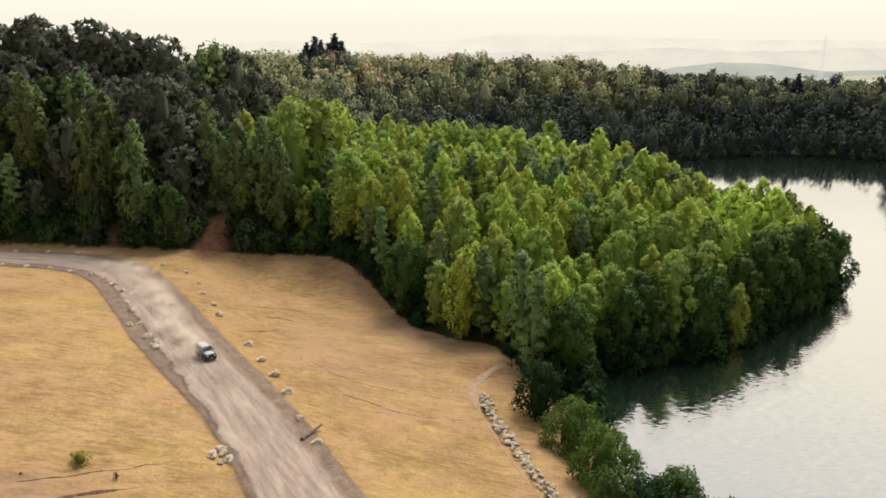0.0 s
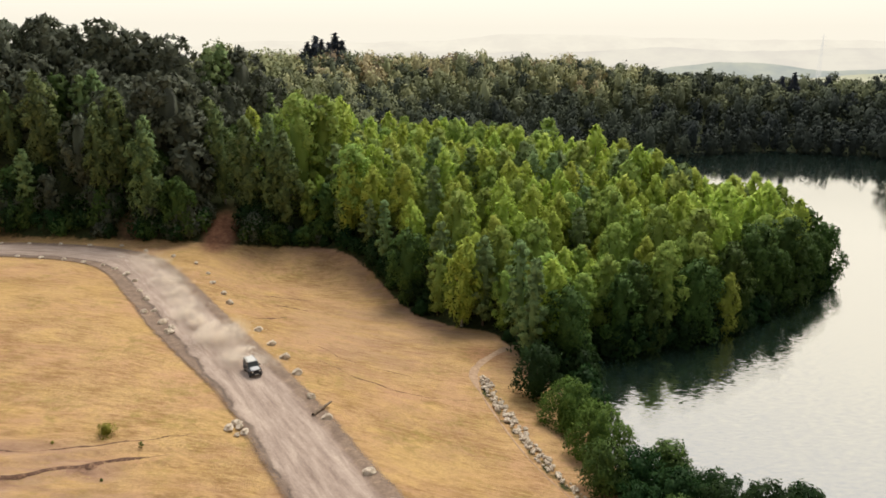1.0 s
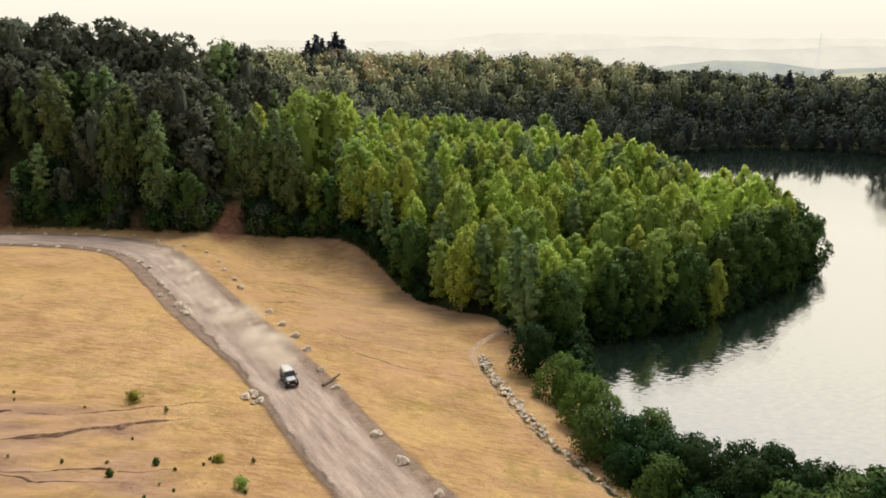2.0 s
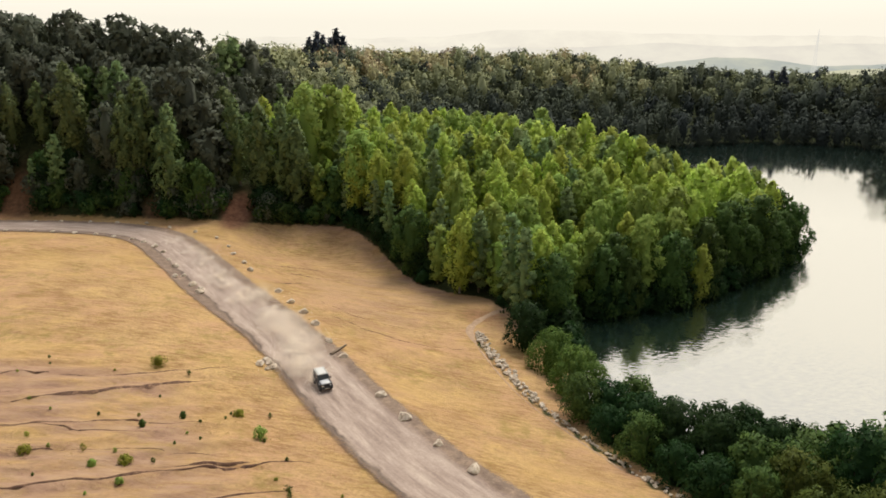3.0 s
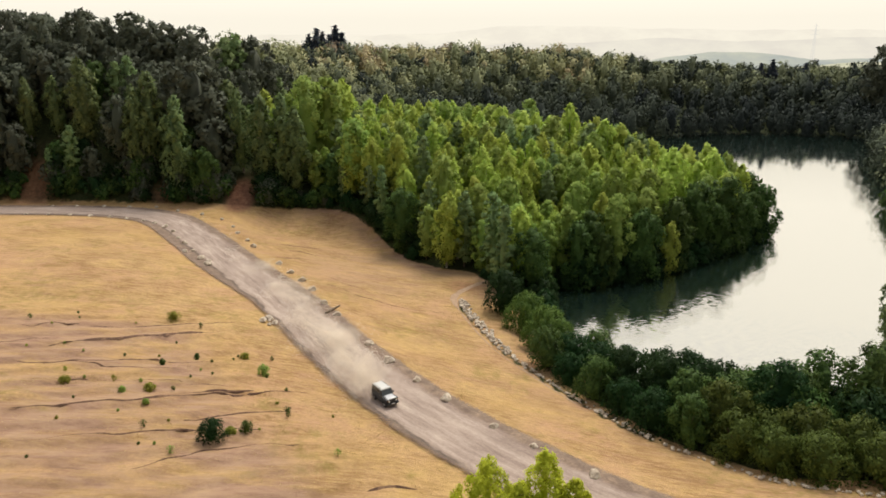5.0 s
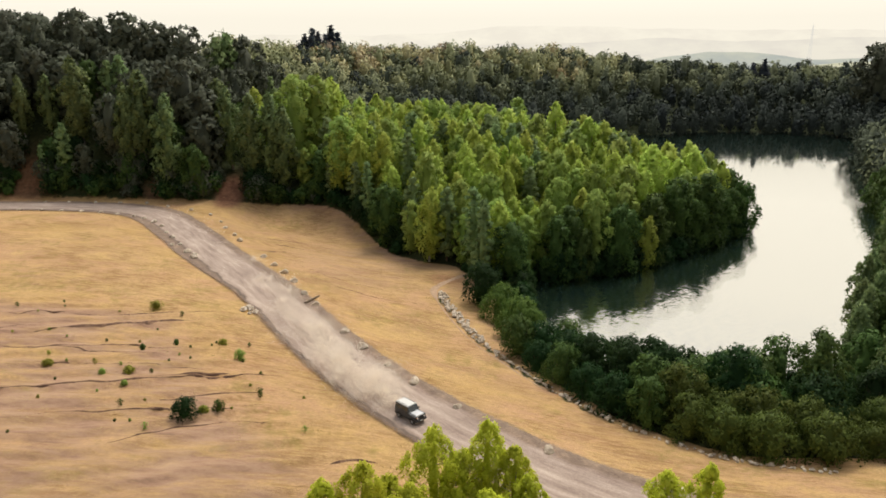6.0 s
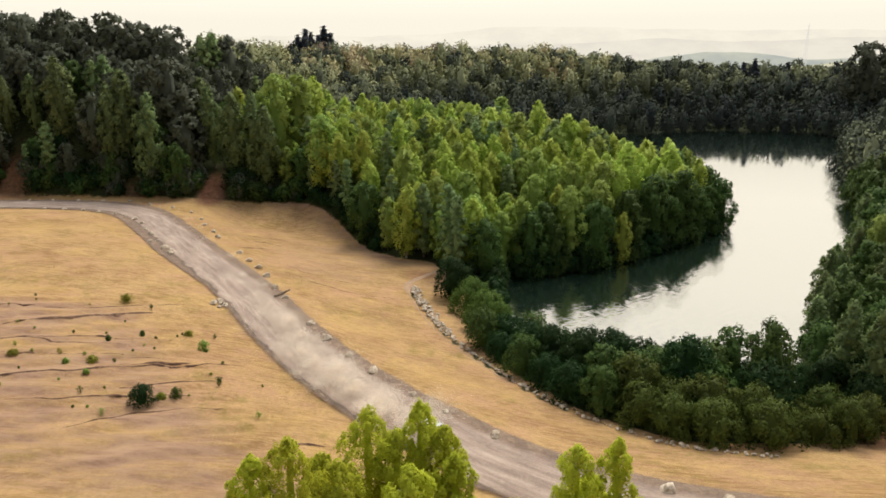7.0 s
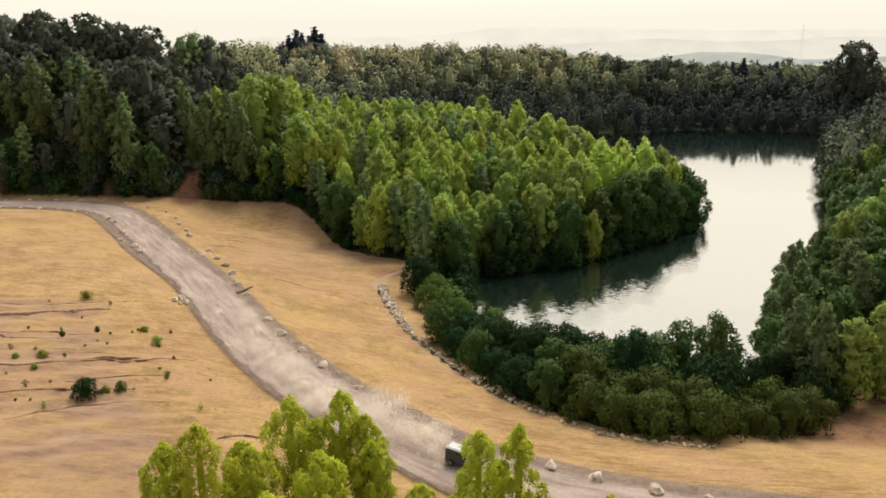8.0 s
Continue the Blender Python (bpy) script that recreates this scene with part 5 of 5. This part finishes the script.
def build_car():
    # the shade on the car's sides is put into this dark grey
    paint = plain("dark_grey_paint", (0.045, 0.048, 0.055), 0.35, 0.0, 0.5)
    silver = plain("silver_paint", (0.60, 0.60, 0.61), 0.35, 0.1, 0.5, 0.06)
    white = plain("dusty_white_roof_paint", (0.58, 0.57, 0.54), 0.45, 0.0, 0.5, 0.08)
    black = plain("black_plastic", (0.02, 0.02, 0.022), 0.6)
    rubber = plain("tyre_rubber", (0.03, 0.028, 0.026), 0.85)
    steel = plain("wheel_steel", (0.35, 0.35, 0.36), 0.4, 0.6)
    g = Nodes("tinted_glass")
    glass = g.done((0.02, 0.028, 0.035), 0.06, spec=0.9)
    lamp = plain("headlamp_glass", (0.75, 0.75, 0.72), 0.12, 0.0, 0.8)
    red = plain("tail_lamp_red", (0.35, 0.02, 0.015), 0.25)
    amber = plain("indicator_amber", (0.6, 0.22, 0.02), 0.25)

    def block(name, mat, parent, label="", bevel=0.03, top=None, **b):
        bm = bmesh.new()
        box_bm(bm, *b["x"], *b["y"], *b["z"], bevel, top)
        return part(name, bm, mat, parent, label)

    car = new("off_road_car")
    tagged(car, "boxy off-road car with shade-darkened sides and white roof driving on gravel", "car")
    body = block("body", paint, car, x=(-1.78, 0.72), y=(-0.83, 0.83), z=(0.55, 1.22), bevel=0.05)
    block("sill", black, body, "black sill", x=(-1.0, 0.75), y=(-0.84, 0.84), z=(0.42, 0.56))
    cabin = block("cabin", paint, car, x=(-1.78, 0.66), y=(-0.82, 0.82), z=(1.2, 1.86), bevel=0.04, top=(0.30, 0.05, 0.09))
    roof = block("roof", white, car, "dusty white roof", x=(-1.76, 0.38), y=(-0.745, 0.745), z=(1.85, 1.97), bevel=0.05, top=(0.05, 0.04, 0.04))
    for y in (-0.6, 0.6):
        block("roof_rail", black, roof, x=(-1.6, 0.2), y=(y - 0.02, y + 0.02), z=(1.96, 2.0), bevel=0.008)
    block("bonnet", silver, car, "silver bonnet", x=(0.66, 1.78), y=(-0.62, 0.62), z=(1.0, 1.24), bevel=0.05, top=(0.04, 0.0, 0.05))
    for s in (-1, 1):
        y0, y1 = sorted((s * 0.58, s * 0.85))
        block("wing", paint, car, "front wing", x=(0.70, 1.74), y=(y0, y1), z=(0.72, 1.12), bevel=0.05)
    front = block("front_panel", black, car, "black front panel", x=(1.72, 1.84), y=(-0.78, 0.78), z=(0.66, 1.1), bevel=0.03)
    for k in range(5):
        block("grille_bar", black, front, x=(1.835, 1.86), y=(-0.34, 0.34), z=(0.74 + k * 0.06, 0.77 + k * 0.06), bevel=0.006)
    for y in (-0.52, 0.52):
        bm = bmesh.new()
        cyl_bm(bm, 0.11, -0.03, 0.03, seg=18)
        bmesh.ops.transform(bm, matrix=Matrix.Rotation(radians(90), 4, "Z"), verts=bm.verts)
        bmesh.ops.translate(bm, vec=(1.86, y, 0.92), verts=bm.verts)
        part("headlight", bm, lamp, front, "round headlight")
        block("indicator", amber, front, "amber indicator", x=(1.84, 1.87), y=(y + math.copysign(0.17, y) - 0.04, y + math.copysign(0.17, y) + 0.04), z=(0.98, 1.06), bevel=0.01)
    block("front_bumper", black, car, "black steel bumper", x=(1.82, 1.98), y=(-0.86, 0.86), z=(0.50, 0.68), bevel=0.03)
    block("rear_bumper", black, car, "black steel bumper", x=(-1.92, -1.78), y=(-0.82, 0.82), z=(0.48, 0.62), bevel=0.03)
    block("number_plate", white, car, "blank pale plate", x=(1.975, 1.99), y=(-0.25, 0.25), z=(0.53, 0.64), bevel=0.004)

    def pane(name, corners, label=""):
        bm = bmesh.new()
        V = [bm.verts.new(p) for p in corners]
        f = bm.faces.new(V)
        r = bmesh.ops.extrude_face_region(bm, geom=[f])
        f.normal_update()
        nrm = f.normal.copy()
        bmesh.ops.translate(bm, vec=nrm * 0.02, verts=[v for v in r["geom"] if isinstance(v, bmesh.types.BMVert)])
        bmesh.ops.recalc_face_normals(bm, faces=bm.faces)
        part(name, bm, glass, cabin, label)

    pane("windscreen", [(0.635, -0.70, 1.28), (0.635, 0.70, 1.28), (0.405, 0.64, 1.80), (0.405, -0.64, 1.80)], "dark windscreen")
    pane("rear_window", [(-1.776, 0.6, 1.32), (-1.776, -0.6, 1.32), (-1.745, -0.56, 1.76), (-1.745, 0.56, 1.76)])
    for s in (-1, 1):
        lo, hi = s * 0.806, s * 0.748
        for x0, x1, cut in ((-1.62, -0.78, 0), (-0.62, 0.06, 0), (0.10, 0.52, 0.2)):
            c = [(x0, lo, 1.30), (x1, lo, 1.30), (x1 - cut, hi, 1.74), (x0, hi, 1.74)]
            pane("side_window", c if s < 0 else c[::-1])
        block("wing_mirror", black, cabin, x=(0.42, 0.52), y=sorted((s * 0.84, s * 1.06)), z=(1.25, 1.45), bevel=0.03)
        block("tail_light", red, car, "red tail light", x=(-1.80, -1.77), y=sorted((s * 0.68, s * 0.78)), z=(0.85, 1.05), bevel=0.01)
        for x in (-1.12, 1.24):
            bm = bmesh.new()
            seg = 10
            pts = [(x + 0.52 * math.cos(math.pi * k / seg), 0.40 + 0.52 * math.sin(math.pi * k / seg)) for k in range(seg + 1)]
            inn = [(x + 0.44 * math.cos(math.pi * k / seg), 0.40 + 0.44 * math.sin(math.pi * k / seg)) for k in range(seg + 1)]
            ya, yb = s * 0.78, s * 0.90
            R = [[bm.verts.new((px, yy, pz)) for px, pz in ring] for ring, yy in ((inn, ya), (pts, ya), (pts, yb), (inn, yb))]
            for i in range(4):
                A, B = R[i], R[(i + 1) % 4]
                for k in range(seg):
                    bm.faces.new((A[k], A[k + 1], B[k + 1], B[k]))
            part("wheel_arch", bm, black, car, "black wheel arch")
        for x0 in (-0.70, 0.08):
            block("door_handle", black, body, x=(x0, x0 + 0.14), y=sorted((s * 0.83, s * 0.86)), z=(1.1, 1.14), bevel=0.008)

    def wheel_parts(w):
        bm = bmesh.new()
        cyl_bm(bm, WHEEL_R, -0.12, 0.12, r2=WHEEL_R * 0.9)
        part("tyre", bm, rubber, w, "black off-road tyre")
        bm = bmesh.new()
        cyl_bm(bm, 0.22, -0.128, 0.128, seg=16, r2=0.17)
        for k in range(5):
            box_bm(bm, 0.04, 0.13, -0.14, 0.14, -0.03, 0.03, 0.0)
            bmesh.ops.rotate(bm, cent=(0, 0, 0), matrix=Matrix.Rotation(2 * math.pi / 5, 3, "Y"), verts=bm.verts)
        part("rim", bm, steel, w, "steel rim")

    wheels = []
    for x in (-1.12, 1.24):
        for y in (-0.76, 0.76):
            w = new("wheel")
            w.parent = car
            wheel_parts(w)
            wheels.append((w, x, y))
    bm = bmesh.new()
    cyl_bm(bm, 0.36, -0.1, 0.1, r2=0.32)
    bmesh.ops.transform(bm, matrix=Matrix.Rotation(radians(90), 4, "Z"), verts=bm.verts)
    bmesh.ops.translate(bm, vec=(-1.9, 0.1, 1.02), verts=bm.verts)
    part("spare_wheel", bm, rubber, car, "black spare wheel")
    return car, wheels


def car_place(t):
    """Where the car is on the road, and its heading in degrees."""
    x = -35.58 + 9.8466 * t - 1.97246 * t ** 2 + 0.32222 * t ** 3 - 0.0147863 * t ** 4
    y = 98.46 - 11.1174 * t - 0.11872 * t ** 2 + 0.049796 * t ** 3 - 0.00133 * t ** 4
    if t < 0:                      # on the bend before
        s = -t * 14.9
        i = np.argmin(np.hypot(ROAD[:, 0] + 35.58, ROAD[:, 1] - 98.46))
        x, y = ROAD[max(0, int(i - s / 1.6))]
        d = ROAD[i] - ROAD[i - 1]
        return float(x), float(y), math.degrees(math.atan2(d[1], d[0]))
    vx = 9.8466 - 3.94492 * t + 0.96666 * t ** 2 - 0.059145 * t ** 3
    vy = -11.1174 - 0.23744 * t + 0.149388 * t ** 2 - 0.00532 * t ** 3
    return x, y, math.degrees(math.atan2(vy, vx))


def puff_mesh(rng, name, count=9500):
    """A loose cloud of dust grains, about one metre in radius, thicker in a few billows."""
    hubs = rng.normal(0, 1, (7, 3)) * np.array([0.42, 0.36, 0.16]) + np.array([0, 0, 0.28])
    wide = rng.uniform(0.10, 0.30, 7)
    j = rng.choice(7, count, p=wide / wide.sum())
    P = hubs[j] + rng.normal(0, 1, (count, 3)) * wide[j][:, None] * np.array([1.1, 1, 0.75])
    S = np.tile((0.1, 0.1, 1.0), (count, 1)) + rng.normal(0, 0.3, (count, 3))
    S /= np.linalg.norm(S, axis=1, keepdims=True)
    me = mesh_from(name, leaf_quads(rng, P, S + rng.normal(0, 0.5, S.shape), 0.0092, 0.75), quads_of(count), np.repeat(S, 4, 0))
    me.materials.append(M_DUST)
    return me


def build_dust():
    rng = np.random.RandomState(81)
    shapes = [puff_mesh(rng, "dust_puff") for _ in range(6)]
    puffs = []
    for te in np.arange(-3.6, 8.0, 0.25):
        ob = new("dust_puff", shapes[rng.randint(6)])
        r = rng.uniform(2.6, 4.2)
        ob.scale = (r * 1.2, r * 1.05, r * rng.uniform(0.8, 1.1))
        tagged(ob, "pale drifting dust raised behind the car", "dust", "dust behind the car")
        puffs.append((ob, float(te), rng.uniform(-0.8, 0.8), rng.uniform(0, 360), r, rng.uniform(0.2, 0.7)))
    return puffs


make_tree_kinds()
build_wood()
build_far_woods()
build_right_bank()
clear_unused()
build_shrubs()
build_young_birches()
CAR, WHEELS = build_car()
build_weeds()
build_log()
build_dry_grass()
build_furrows()
build_trail()
PUFFS = build_dust()
build_stones()


def motions():
    rows = []
    for k in range(0, 81):
        t = k / 10
        x, y, a = car_place(t)
        rows.append((t, pose(x, y, ground_z(x, y) + 0.09, 0.8 * math.sin(t * 7), 0.7 * math.sin(t * 9 + 1), a)))
    walk(CAR, rows)
    turn, spins = 0.0, [(0.0, 0.0)]
    for k in range(1, 241):
        (x0, y0, _), (x1, y1, _) = car_place((k - 1) / FPS), car_place(k / FPS)
        turn += math.degrees(math.hypot(x1 - x0, y1 - y0) / WHEEL_R)
        spins.append((k / FPS, turn))
    for w, x, y in WHEELS:
        walk(w, [(t, pose(x, y, WHEEL_R, 0, a % 360, 0)) for t, a in spins])
    for ob, te, off, spin, r, drift in PUFFS:
        x, y, a = car_place(te)
        c, s = math.cos(radians(a)), math.sin(radians(a))
        x, y = x - s * off - c * 2.4, y + c * off - s * 2.4
        z = ground_z(x, y)
        rows = []
        for t in np.arange(0, 8.01, 0.25):
            age = t - te
            up = -1.6 * r + 1.68 * r * float(smooth01(-0.25, 0.05, age)) - 0.38 * r * float(smooth01(0.7, 3.0, age)) - 0.55 * r * float(smooth01(3.0, 7.5, age))
            go = max(0.0, age) * drift
            rows.append((float(t), pose(x + go * 0.8, y + go * 0.5, z + up, 0, 0, spin + max(0.0, age) * 6)))
        walk(ob, rows)


motions()
